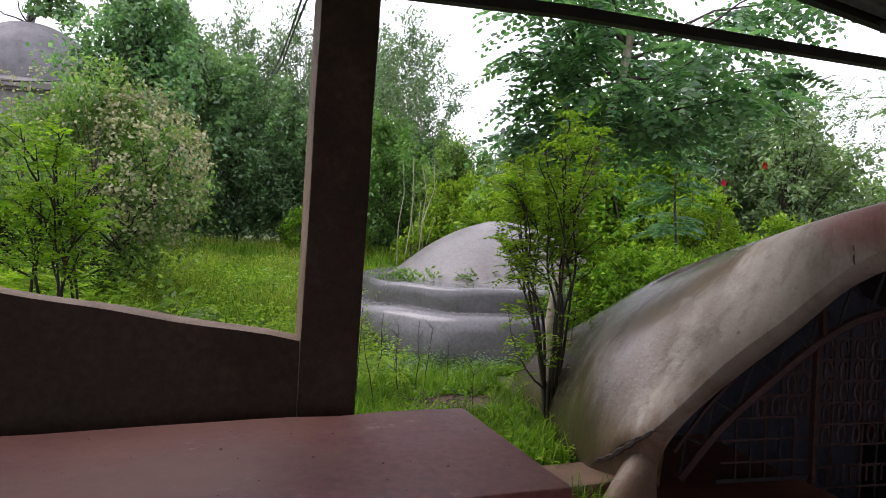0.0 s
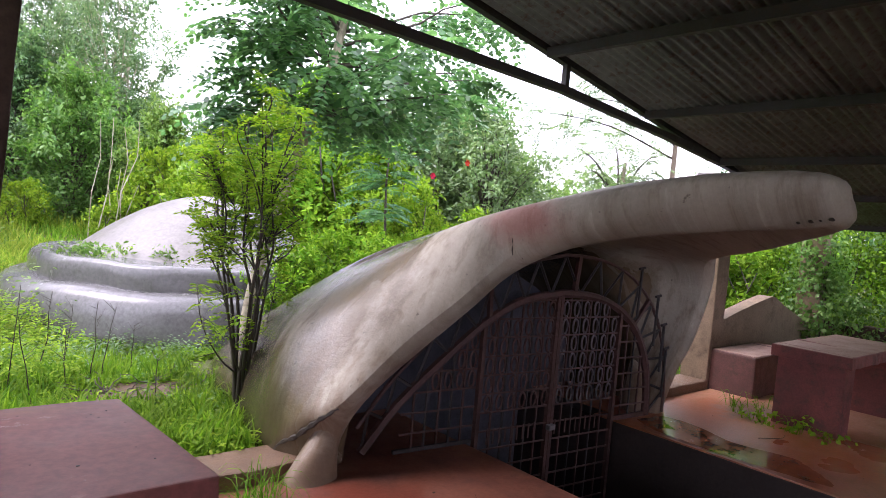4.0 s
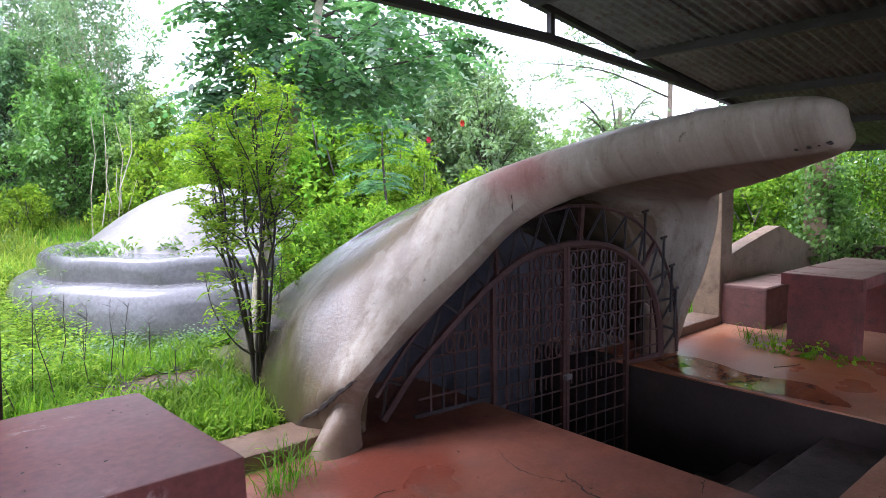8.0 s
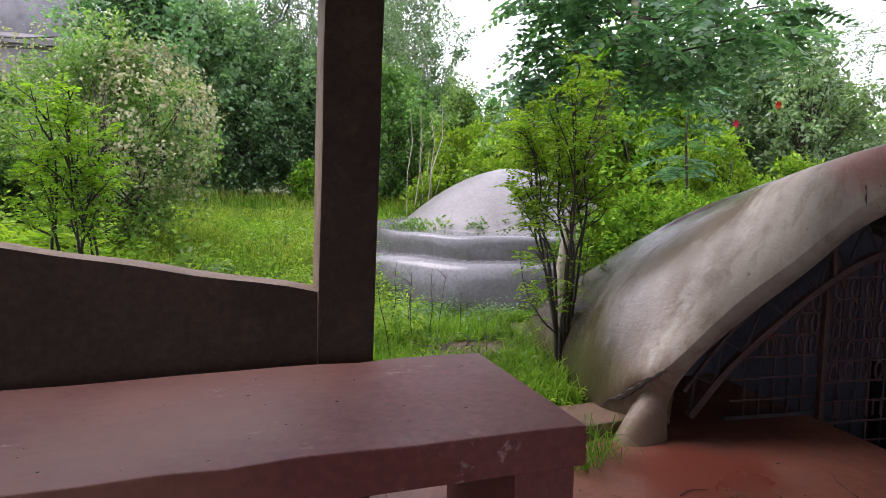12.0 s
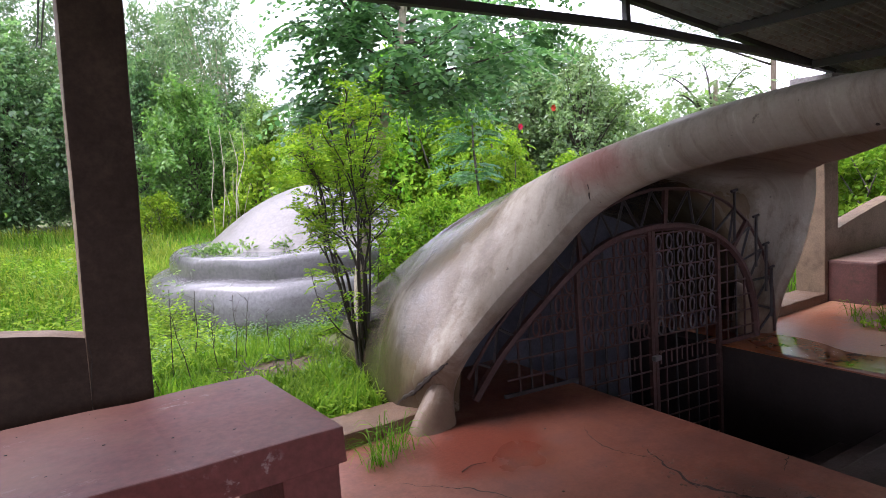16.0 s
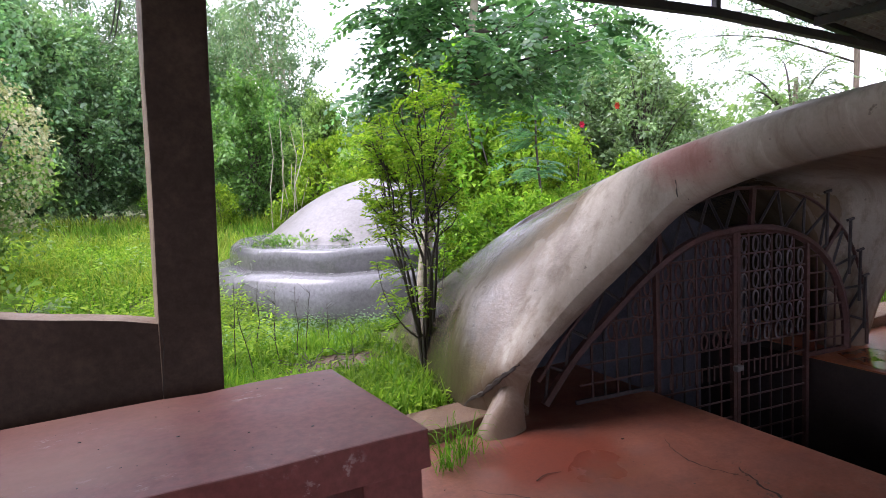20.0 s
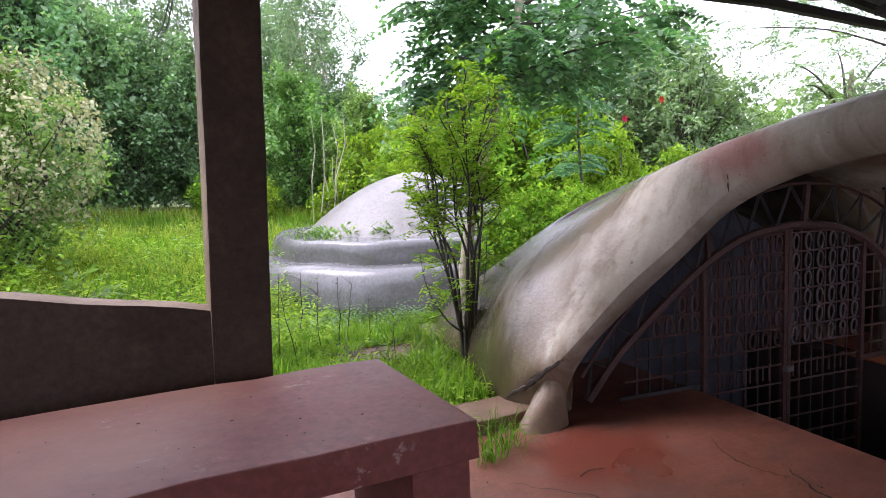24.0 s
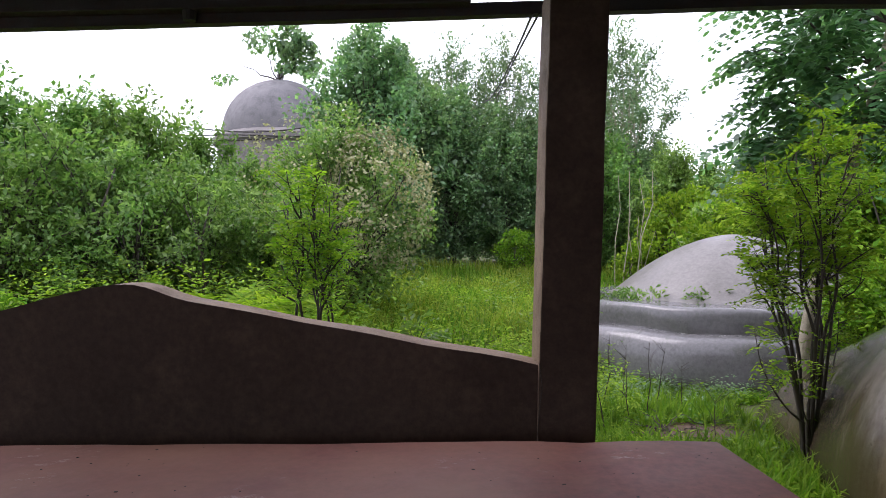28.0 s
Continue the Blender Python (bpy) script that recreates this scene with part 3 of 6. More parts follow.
stairs = tagged(group_at("stairs", 5.8, 2.2, -1.3), "dark cement steps leading down to the gate", "stairs", kind="structure")
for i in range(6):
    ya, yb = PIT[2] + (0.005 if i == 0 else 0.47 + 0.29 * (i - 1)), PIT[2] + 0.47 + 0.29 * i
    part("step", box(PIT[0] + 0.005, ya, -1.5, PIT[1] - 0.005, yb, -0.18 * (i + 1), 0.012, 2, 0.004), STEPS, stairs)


# ---------------------------------------------------------------- kerbs
for a, b in ((2.28, 3.98), (7.38, 8.56)):
    kb = box(a, KERB_Y0, -0.35, b, KERB_Y1, 0.09, 0.018, 2, 0.006, 10)
    tagged(part("kerb", kb, KERB, None, "muddy low cement kerb at the edge of the floor"), category="kerb", kind="structure")


# ---------------------------------------------------------------- pillars and parapet walls
def pillar(x, y, w, d, z1, lean, mat, label, strip=True):
    th = group_at("pillar", x + w / 2, y + d / 2, -0.1)
    tagged(th, label, "pillar", "shelter pillars", "structure")
    bm = box(x, y, -0.3, x + w, y + d, z1, 0.012, 2, 0.003, 8)
    for v in bm.verts:
        v.co.x += lean * (v.co.z - 1.0)
    ob = part("shaft", bm, mat, th)
    # Lit copy on west and north faces: the light is in the colour.
    ob.data.materials.append(LIT_PLASTER)
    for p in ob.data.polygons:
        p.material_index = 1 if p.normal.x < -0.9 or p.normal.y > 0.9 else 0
    return ob


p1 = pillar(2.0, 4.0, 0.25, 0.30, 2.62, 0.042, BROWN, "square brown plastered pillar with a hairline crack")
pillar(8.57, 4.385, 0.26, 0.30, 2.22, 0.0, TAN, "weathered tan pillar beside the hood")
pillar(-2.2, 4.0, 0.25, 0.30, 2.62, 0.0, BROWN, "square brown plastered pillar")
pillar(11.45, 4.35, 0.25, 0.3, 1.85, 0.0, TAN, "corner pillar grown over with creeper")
# hairline crack where the parapet meets the pillar
bm = bmesh.new()
tube(bm, [(2.0 + 0.012 * math.sin(k * 1.7), 3.996, 1.0 - 0.1 * k) for k in range(8)], 0.0025, 4)
part("crack", bm, STEM, p1, "hairline crack")


def parapet(x_pts, y, t, mat, label, name):
    """A low wall whose top follows the points (x, z)."""
    bm = bmesh.new()
    pts = spline([(x, 0, z) for x, z in x_pts], 5 * (len(x_pts) - 1))
    f = [[bm.verts.new((p.x, y, z)) for z in (-0.3, p.z)] for p in pts]
    b = [[bm.verts.new((p.x, y + t, z)) for z in (-0.3, p.z)] for p in pts]
    for i in range(len(pts) - 1):
        bm.faces.new((f[i][0], f[i + 1][0], f[i + 1][1], f[i][1]))
        bm.faces.new((b[i + 1][0], b[i][0], b[i][1], b[i + 1][1]))
        bm.faces.new((f[i][1], f[i + 1][1], b[i + 1][1], b[i][1]))
    for i, s in ((0, 1), (-1, -1)):
        q = (f[i][0], f[i][1], b[i][1], b[i][0])
        bm.faces.new(q if s > 0 else q[::-1])
    bmesh.ops.recalc_face_normals(bm, faces=bm.faces)
    for v in bm.verts:
        if v.co.z > 0:
            v.co.z += 0.012 * noise.noise(Vector((v.co.x * 3.0, v.co.y, 0.0)))
    ob = tagged(part(name, bm, mat, None, label), category="wall", kind="structure")
    # Lit copy on upward faces: light along the top is painted.
    ob.data.materials.append(LIT_PLASTER)
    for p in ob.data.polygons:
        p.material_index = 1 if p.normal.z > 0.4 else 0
    return ob


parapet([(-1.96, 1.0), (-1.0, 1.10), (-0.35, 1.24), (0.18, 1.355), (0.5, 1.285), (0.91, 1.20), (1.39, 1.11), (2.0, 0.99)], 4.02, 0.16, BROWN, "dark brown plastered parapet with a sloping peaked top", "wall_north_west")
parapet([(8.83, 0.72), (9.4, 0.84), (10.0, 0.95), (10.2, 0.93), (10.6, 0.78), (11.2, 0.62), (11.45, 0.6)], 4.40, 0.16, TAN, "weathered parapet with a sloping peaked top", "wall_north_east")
parapet([(11.5, 0.66), (11.9, 0.66)], 4.3, 0.05, TAN, "short end of the east parapet", "wall_corner")
# Brown instead of tan: the wall's shade is put into its colour.
bm = box(11.55, -4.3, -0.3, 11.73, 4.34, 0.64, 0.015)
tagged(part("wall_east", bm, BROWN, None, "low parapet in front of the creeper hedge, shade put into its brown"), category="wall", kind="structure")
# Unseen walls behind the camera, heights set to dim the interior.
for a, b, h in ((-3.3, 4.5, 2.3), (4.5, 11.9, 0.9)):
    bm = box(a, -4.5, -0.3, b, -4.3, h, 0.012)
    tagged(part("wall_south_unseen", bm, BROWN, None, "plain brown wall, unseen, added to hold back the south light"), category="wall", kind="structure")
# Unseen west parapet, added to limit light from that side.
bm = box(-3.5, -4.5, -0.3, -3.3, 4.2, 1.1, 0.012)
tagged(part("wall_west_unseen", bm, BROWN, None, "plain brown parapet, unseen, added to limit the west light"), category="wall", kind="structure")


# ---------------------------------------------------------------- tables and benches of cement
def cement_table(x0, y0, x1, y1, z, slab, leg, inset, top_mat, leg_mat, label, name="cement_table", group="cement tables", cat="table", skin=False, skew=0.0):
    th = tagged(group_at(name, (x0 + x1) / 2, (y0 + y1) / 2, 0), label, cat, group)
    bm = box(x0, y0, z - slab, x1, y1, z, 0.006, 2, 0.004, 24)
    for v in bm.verts:
        v.co.x -= skew * (v.co.y - y0) * max(0.0, (v.co.x - x0) / (x1 - x0))
    top = part("tabletop", bm, top_mat, th)
    if skin:
        part("worn_surface", box(x0 + 0.012, y0 + 0.012, z - 0.01, x1 - 0.012, y1 - 0.012, z + 0.003, 0.002, 1), FADED, top, "faded dusty top surface")
    for a in (x0 + inset, x1 - inset - leg):
        part("leg", box(a, y0 + 0.05, -0.02, a + leg, y1 - 0.05, z - slab, 0.012, 2, 0.004), leg_mat, th)
    return th


t1 = cement_table(-1.6, 2.9, 2.69, 3.745, 0.75, 0.13, 0.20, 0.012, RED_TOP, RED_TOP, "long dark red cement table with a polished chipped top", skew=0.065)
part("leg", box(0.5, 2.95, -0.02, 0.7, 3.68, 0.62, 0.012), RED_TOP, t1)
cement_table(7.95, 2.89, 9.55, 3.53, 0.69, 0.10, 0.24, 0.03, RED_WALL, RED_WALL, "red painted cement table with faded dusty top", skin=True)


def post_table(x0, y0, x1, y1, z, slab, leg, top_mat, leg_mat, label):
    """A cement slab on four square posts."""
    th = tagged(group_at("cement_table", (x0 + x1) / 2, (y0 + y1) / 2, 0), label, "table", "cement tables")
    top = part("tabletop", box(x0, y0, z - slab, x1, y1, z, 0.014, 2, 0.003, 10), top_mat, th)
    part("worn_surface", box(x0 + 0.012, y0 + 0.012, z - 0.01, x1 - 0.012, y1 - 0.012, z + 0.003, 0.002, 1), FADED, top, "faded dusty top surface")
    for a in (x0 + 0.02, x1 - 0.02 - leg):
        for b in (y0 + 0.02, y1 - 0.02 - leg):
            part("leg", box(a, b, -0.02, a + leg, b + leg, z - slab, 0.012, 2, 0.004), leg_mat, th)
    return th


post_table(9.28, 1.95, 10.9, 2.6, 0.70, 0.09, 0.16, RED_WALL, FADED, "red edged cement table standing behind the wooden one")
post_table(8.06, 0.86, 9.8, 1.53, 0.70, 0.13, 0.19, FADED, FADED, "grey worn cement table on square posts")
bench = tagged(group_at("cement_bench", 9.8, 4.1, 0), "solid dark red cement seat against the parapet", "bench", "cement benches")
part("block", box(8.62, 3.92, -0.02, 9.75, 4.395, 0.42, 0.02, 2, 0.006, 6), DIRTY_RED, bench)
part("worn_surface", box(8.64, 3.94, 0.40, 9.73, 4.38, 0.424, 0.003, 1), FADED, bench, "faded dusty seat")
part("block", box(9.95, 3.92, -0.02, 11.2, 4.395, 0.36, 0.02, 2, 0.006, 6), BROWN, bench)
bench = tagged(group_at("cement_bench", 11.2, 2, 0), "low cement seat along the east parapet, shade put into its brown", "bench", "cement benches")
# Brown block: darkness behind the tables painted as its colour.
part("block", box(10.98, 0.4, -0.02, 11.545, 3.6, 0.36, 0.02, 2, 0.006, 6), BROWN, bench)

th = tagged(group_at("wooden_table", 8.7, 1.9, 0), "small weathered bare wooden table with thin legs", "table")
for k in range(4):
    part("board", box(8.30, 1.60 + 0.155 * k, 0.655, 9.06, 1.60 + 0.155 * k + 0.151, 0.685, 0.005, 1, 0.002), WOOD, th)
for y in (1.66, 2.14):
    part("apron", box(8.40, y - 0.011, 0.55, 8.96, y + 0.011, 0.655, 0.003), WOOD, th)
for x in (8.375, 8.985):
    part("apron", box(x - 0.011, 1.66, 0.55, x + 0.011, 2.14, 0.655, 0.003), WOOD, th)
for x in (8.375, 8.985):
    for y in (1.65, 2.15):
        lg = bmesh.new()
        tube(lg, [(x, y, 0.0), (x, y, 0.3), (x, y, 0.655)], [0.022, 0.028, 0.033], 4)
        part("leg", lg, WOOD, th)


# ---------------------------------------------------------------- the cement hood over the stair
def arch(pts, n=44):
    """A curve from one foot over the crown to the other, from (offset, y, z) on the west half and, if given, on the east half."""
    pts, other = pts if isinstance(pts, tuple) else (pts, pts)
    west = spline([(XC - o, y, z) for o, y, z in pts], n)
    east = spline([(XC + o, y, z) for o, y, z in other], n)
    return west + east[-2::-1]


def half_ring(w, y_foot, y_top, h, z0=-0.15, power=0.8):
    out = []
    for k in range(10):
        a = k / 9 * math.pi / 2
        out.append((w * math.cos(a) ** power, y_foot + (y_top - y_foot) * math.sin(a) ** 2, z0 + (h - z0) * math.sin(a) ** 0.9))
    return out


LIP_IN = [(1.77, 4.26, -0.1), (1.78, 4.25, 0.20), (1.62, 4.25, 0.415), (1.27, 4.23, 0.675), (1.04, 4.09, 0.935), (0.775, 3.97, 1.205), (0.69, 3.64, 1.39), (0.52, 3.2, 1.54), (0.32, 2.75, 1.63), (0.17, 2.47, 1.67), (0, 2.41, 1.68)]
LIP_OUT = [(1.985, 4.66, -0.1), (1.94, 4.42, 0.25), (1.80, 4.21, 0.445), (1.43, 4.14, 0.78), (1.18, 3.99, 1.05), (0.92, 3.84, 1.33), (0.82, 3.55, 1.50), (0.60, 3.15, 1.66), (0.37, 2.68, 1.77), (0.20, 2.42, 1.82), (0, 2.37, 1.84)]
SHOULDER = [(2.0, 4.76, -0.1), (1.965, 4.58, 0.28), (1.85, 4.43, 0.52), (1.58, 4.38, 0.88), (1.30, 4.28, 1.19), (1.08, 4.10, 1.46), (0.92, 3.80, 1.62), (0.66, 3.35, 1.78), (0.42, 2.85, 1.89), (0.22, 2.60, 1.94), (0, 2.56, 1.95)]
BACK1 = [(2.0, 4.90, -0.1), (1.98, 4.84, 0.25), (1.92, 4.80, 0.52), (1.75, 4.80, 0.82), (1.42, 4.82, 1.10), (1.16, 4.80, 1.24), (0.90, 4.65, 1.40), (0.6, 4.30, 1.57), (0.36, 3.9, 1.75), (0.17, 3.6, 1.84), (0, 3.5, 1.87)]
BACK2 = half_ring(1.9, 5.4, 4.9, 1.42)
BACK3 = half_ring(1.75, 6.2, 5.9, 0.95)
BACK4 = half_ring(1.4, 7.1, 7.0, 0.42)
BACK5 = half_ring(0.9, 7.7, 7.8, -0.05)
SOFFIT = [(1.66, 4.42, -0.1), (1.66, 4.40, 0.20), (1.52, 4.40, 0.42), (1.28, 4.36, 0.72), (0.98, 4.32, 1.0), (0.80, 4.2, 1.24), (0.64, 4.0, 1.40), (0.40, 3.6, 1.53), (0.22, 3.2, 1.61), (0.1, 3.0, 1.64), (0, 2.95, 1.65)]
INNER = [(1.60, 4.6, -0.1), (1.5, 4.6, 0.4), (1.3, 4.6, 0.8), (1.1, 4.6, 1.06), (0.9, 4.55, 1.22), (0.7, 4.5, 1.34), (0.45, 4.4, 1.42), (0.25, 4.3, 1.47), (0.1, 4.2, 1.5), (0, 4.15, 1.51)]
INNER2 = half_ring(1.6, 6.1, 6.0, 0.85)
# the east leg stands steeper than the west one
LIP_IN = LIP_IN[:7] + [(o - 0.05, y + 0.10, z - 0.03) for o, y, z in LIP_IN[7:-1]] + [(0, 2.47, 1.66)]
LIP_IN_E = [(1.36, 4.13, -0.1), (1.47, 4.08, 0.34), (1.63, 4.04, 0.66), (1.77, 4.0, 1.08), (1.66, 3.93, 1.33), (1.40, 3.68, 1.41), (1.06, 3.33, 1.47), (0.70, 2.95, 1.54), (0.36, 2.58, 1.62), (0.17, 2.44, 1.66), (0, 2.41, 1.68)]
LIP_OUT_E = [(1.50, 4.14, -0.1), (1.60, 4.07, 0.34), (1.76, 4.02, 0.66), (1.88, 3.96, 1.14), (1.76, 3.88, 1.45), (1.50, 3.62, 1.55), (1.14, 3.27, 1.63), (0.76, 2.90, 1.71), (0.40, 2.54, 1.79), (0.19, 2.40, 1.82), (0, 2.37, 1.84)]
SHOULDER_E = [(1.66, 4.3, -0.1), (1.76, 4.28, 0.4), (1.90, 4.25, 0.8), (1.96, 4.2, 1.2), (1.80, 4.1, 1.52), (1.50, 3.8, 1.66), (1.12, 3.45, 1.76), (0.76, 3.05, 1.85), (0.42, 2.72, 1.92), (0.2, 2.58, 1.94), (0, 2.56, 1.95)]
SOFFIT_E = [(1.30, 4.40, -0.1), (1.38, 4.40, 0.30), (1.50, 4.38, 0.64), (1.60, 4.34, 1.05), (1.50, 4.28, 1.28), (1.22, 4.12, 1.40), (0.88, 3.85, 1.49), (0.55, 3.5, 1.56), (0.28, 3.12, 1.62), (0.1, 3.0, 1.64), (0, 2.95, 1.65)]
LIP_IN, LIP_OUT, SHOULDER, SOFFIT = (LIP_IN, LIP_IN_E), (LIP_OUT, LIP_OUT_E), (SHOULDER, SHOULDER_E), (SOFFIT, SOFFIT_E)


def loft(curves, between, crease=None, upto=0):
    bm = bmesh.new()
    arcs = [arch(c) for c in curves]
    rows = []
    for j in range(len(arcs[0])):
        rows.append(spline([a[j] for a in arcs], between * (len(arcs) - 1)))
    n = len(rows[0])
    vs = [[bm.verts.new(p) for p in r] for r in rows]
    for j in range(len(vs) - 1):
        for i in range(n - 1):
            bm.faces.new((vs[j][i], vs[j + 1][i], vs[j + 1][i + 1], vs[j][i + 1]))
    for v in bm.verts:
        s = noise.noise(v.co * 1.7) * 0.012 + noise.noise(v.co * 6.0) * 0.004
        v.co += Vector((s, s, s))
    bmesh.ops.recalc_face_normals(bm, faces=bm.faces)
    if crease:
        for row in crease:
            for j in range(len(vs) - 1):
                if j < upto or j > len(vs) - 1 - upto:
                    e = bm.edges.get((vs[j][row], vs[j + 1][row]))
                    e.smooth = False
    return bm


hood = tagged(group_at("entrance_hood", XC, 4.4, 0), "curving stained cement hood with a beak over the sunken entrance", "canopy")


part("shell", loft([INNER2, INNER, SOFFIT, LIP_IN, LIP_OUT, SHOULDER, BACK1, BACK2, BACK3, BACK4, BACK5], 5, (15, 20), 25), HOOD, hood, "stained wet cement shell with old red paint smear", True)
# the rounded stubs that the lip runs down into
for pts in ([(3.84, 4.29, -0.12), (3.855, 4.30, 0.04), (3.885, 4.31, 0.16), (3.93, 4.315, 0.28), (4.02, 4.32, 0.41)], [(7.11, 4.29, -0.12), (7.09, 4.28, 0.08), (7.05, 4.275, 0.24), (7.0, 4.275, 0.36), (6.95, 4.28, 0.45)]):
    bm = bmesh.new()
    tube(bm, spline(pts, 14), [0.125, 0.12, 0.113, 0.107, 0.102, 0.097, 0.092, 0.087, 0.081, 0.074, 0.065, 0.055, 0.043, 0.03, 0.012], 16)
    for v in bm.verts:
        v.co.x += (v.co.x - pts[1][0] - 0.05) * 0.5 * max(0.0, 1 - 3.5 * max(0.0, v.co.z))
        v.co += Vector((1, 1, 0.5)) * (0.03 * noise.noise(v.co * 5.0) + 0.008 * noise.noise(v.co * 25.0))
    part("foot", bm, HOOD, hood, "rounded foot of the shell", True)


# small chips at the beak's end and two dried drips under the red smear
for x, y, z, r in ((5.501, 2.514, 1.664, 0.010), (5.527, 2.463, 1.675, 0.012), (5.552, 2.427, 1.683, 0.007), (5.598, 2.391, 1.695, 0.014)):
    bm = bmesh.new()
    bmesh.ops.create_icosphere(bm, subdivisions=2, radius=r)
    for v in bm.verts:
        v.co = Vector((v.co.x * 1.5, v.co.y, v.co.z * 0.7)) * (1 + 0.5 * noise.noise(v.co * 90)) + Vector((x, y, z))
    part("chip", bm, STEM, hood, "dark chip in the cement edge", True)
for a, b in (((4.785, 3.826, 1.445), (4.811, 3.835, 1.344)), ((4.818, 3.771, 1.445), (4.874, 3.811, 1.325))):
    bm = bmesh.new()
    a, b = Vector(a), Vector(b)
    tube(bm, [a, a.lerp(b, 0.35) + Vector((0.004, 0, 0)), a.lerp(b, 0.7) + Vector((-0.003, 0, 0)), b], [0.002, 0.0045, 0.0045, 0.002], 5)
    part("drip", bm, STEM, hood, "dark dried drip")


# crack where the shell has broken above the foot; the dark tube also paints shade under the edge
for pts in ([(3.735, 4.60, 0.085), (3.752, 4.49, 0.17), (3.777, 4.385, 0.235), (3.817, 4.303, 0.315), (3.862, 4.243, 0.378), (3.915, 4.203, 0.42)],):
    bm = bmesh.new()
    path_pts = spline(pts, 24)
    tube(bm, [p + Vector((0, 0.012 * noise.noise(p * 21.0), 0.014 * noise.noise(p * 17.0))) for p in path_pts], [0.007 + 0.014 * math.sin(math.pi * (q + 1) / 26) * (0.6 + 0.4 * math.sin(q * 1.9)) for q in range(25)], 5)
    part("crack", bm, STEM, hood, "dark crack above the shell's foot, with the edge's shade painted in")


# ---------------------------------------------------------------- iron gate with its fan
def gy(x):
    return 4.40 - 0.11 * (x - 4.2)


WEST_ARC = spline([(4.22, 0, 0.05), (4.46, 0, 0.33), (4.83, 0, 0.64), (5.14, 0, 0.86), (5.45, 0, 1.0), (XC + 0.1, 0, 1.05)], 80)


def arc_pt(off_scale, grow, f):
    """A point of the gate's arch: f from 0 (west foot) to 1 (east foot)."""
    a = math.pi * (1 - f)
    c, s = math.cos(a), math.sin(a)
    w = 1.11 + grow * 0.8
    if f < 0.5:
        p = WEST_ARC[round(f * 160)]
        return (p.x - 0.15 * grow * (1 - 2 * f), gy(p.x), p.z + grow * (0.55 + 0.9 * f))
    x = XC + 0.10 + w * abs(c) ** 0.8
    return (x, gy(x), 0.02 + (1.03 + grow) * s ** 0.85)


gate = tagged(group_at("iron_gate", XC, 4.2, -1.2), "rusty red iron gate, lattice doors under an arched fan", "gate")
bm = bmesh.new()
for g, r in ((0.0, 0.032), (0.29, 0.014)):
    tube(bm, [arc_pt(1, g, k / 40) for k in range(41)], r, 6)
part("arch_frame", bm, RUST, gate, "arched rust red iron frame")
for k in range(15):
    f0, f1 = (k + 0.5) / 15, (k + 1.0) / 15
    for a, b in ((k / 15, f0), (f1, f0)):
        bm = bmesh.new()
        tube(bm, [arc_pt(1, 0.0, a), arc_pt(1, 0.28, b)], 0.011, 5)
        part("zigzag_bar", bm, BLACKIRON, gate)
for f, w in ((0.3, 0.03), (0.52, 0.04), (0.75, 0.03)):
    bm = bmesh.new()
    bar(bm, arc_pt(1, 0.0, f), arc_pt(1, 0.29, f), w, 0.03)
    part("fan_post", bm, RUST, gate)
for f, h in ((0.70, 0.20), (0.80, 0.22), (0.87, 0.20), (0.93, 0.22)):
    p = Vector(arc_pt(1, 0.22, f)) - Vector((0, 0.03, 0))
    bm = bmesh.new()
    tube(bm, [p - Vector((0, 0, 0.2)), p + Vector((0.01, 0, h))], 0.012, 6)
    tube(bm, [p + Vector((-0.03, 0, h)), p + Vector((0.045, 0, h + 0.01))], 0.012, 6)
    part("hook_spike", bm, BLACKIRON, gate, "black iron spike with a hooked head")


def arch_top(x):
    best = min((abs(arc_pt(1, 0, k / 120)[0] - x), arc_pt(1, 0, k / 120)[2]) for k in range(121))
    return best[1]


def lattice(x0, x1, zlow, th, rings_above):
    n = max(2, round((x1 - x0) / 0.105))
    step = (x1 - x0) / n
    for k in range(1, n):
        x = x0 + k * step
        bm = bmesh.new()
        bar(bm, (x, gy(x), zlow), (x, gy(x), arch_top(x)), 0.013, 0.012)
        part("upright_bar", bm, RUST if k % 2 else BLACKIRON, th)
    z = zlow + 0.1
    while z < 1.0:
        xs = [x for x in np.linspace(x0, x1, 40) if arch_top(x) > z]
        if len(xs) > 3:
            bm = bmesh.new()
            bar(bm, (xs[0], gy(xs[0]) - 0.006, z), (xs[-1], gy(xs[-1]) - 0.006, z), 0.012, 0.008)
            part("cross_bar", bm, RUST, th)
            if z > rings_above:
                for k in range(n):
                    cx, cz = x0 + (k + 0.5) * step, z + 0.066
                    if arch_top(cx) > cz + 0.05:
                        bm = bmesh.new()
                        ring = [(cx + 0.029 * math.cos(a), gy(cx) - 0.012, cz + 0.056 * math.sin(a)) for a in (2 * math.pi * q / 12 for q in range(13))]
                        tube(bm, ring, 0.0085, 4, False)
                        # East leaf's rings get the lit iron, the others stay dark.
                        part("oval_ring", bm, LIT_RINGIRON if x0 > 5.8 else RUST, th)
        z += 0.132


# Black here, unlike the east panel: shade put into the rail's colour.
fixed_w = part("side_panel", bar(bmesh.new(), (4.45, gy(4.45), 0.02), (5.07, gy(5.07), 0.02), 0.025, 0.02), BLACKIRON, gate)
lattice(4.48, 5.07, 0.03, fixed_w, 0.3)
door_w = part("gate_leaf", bar(bmesh.new(), (5.12, gy(5.12), -0.95), (5.77, gy(5.77), -0.95), 0.04, 0.03), RUST, gate)
lattice(5.12, 5.77, -0.95, door_w, 0.12)
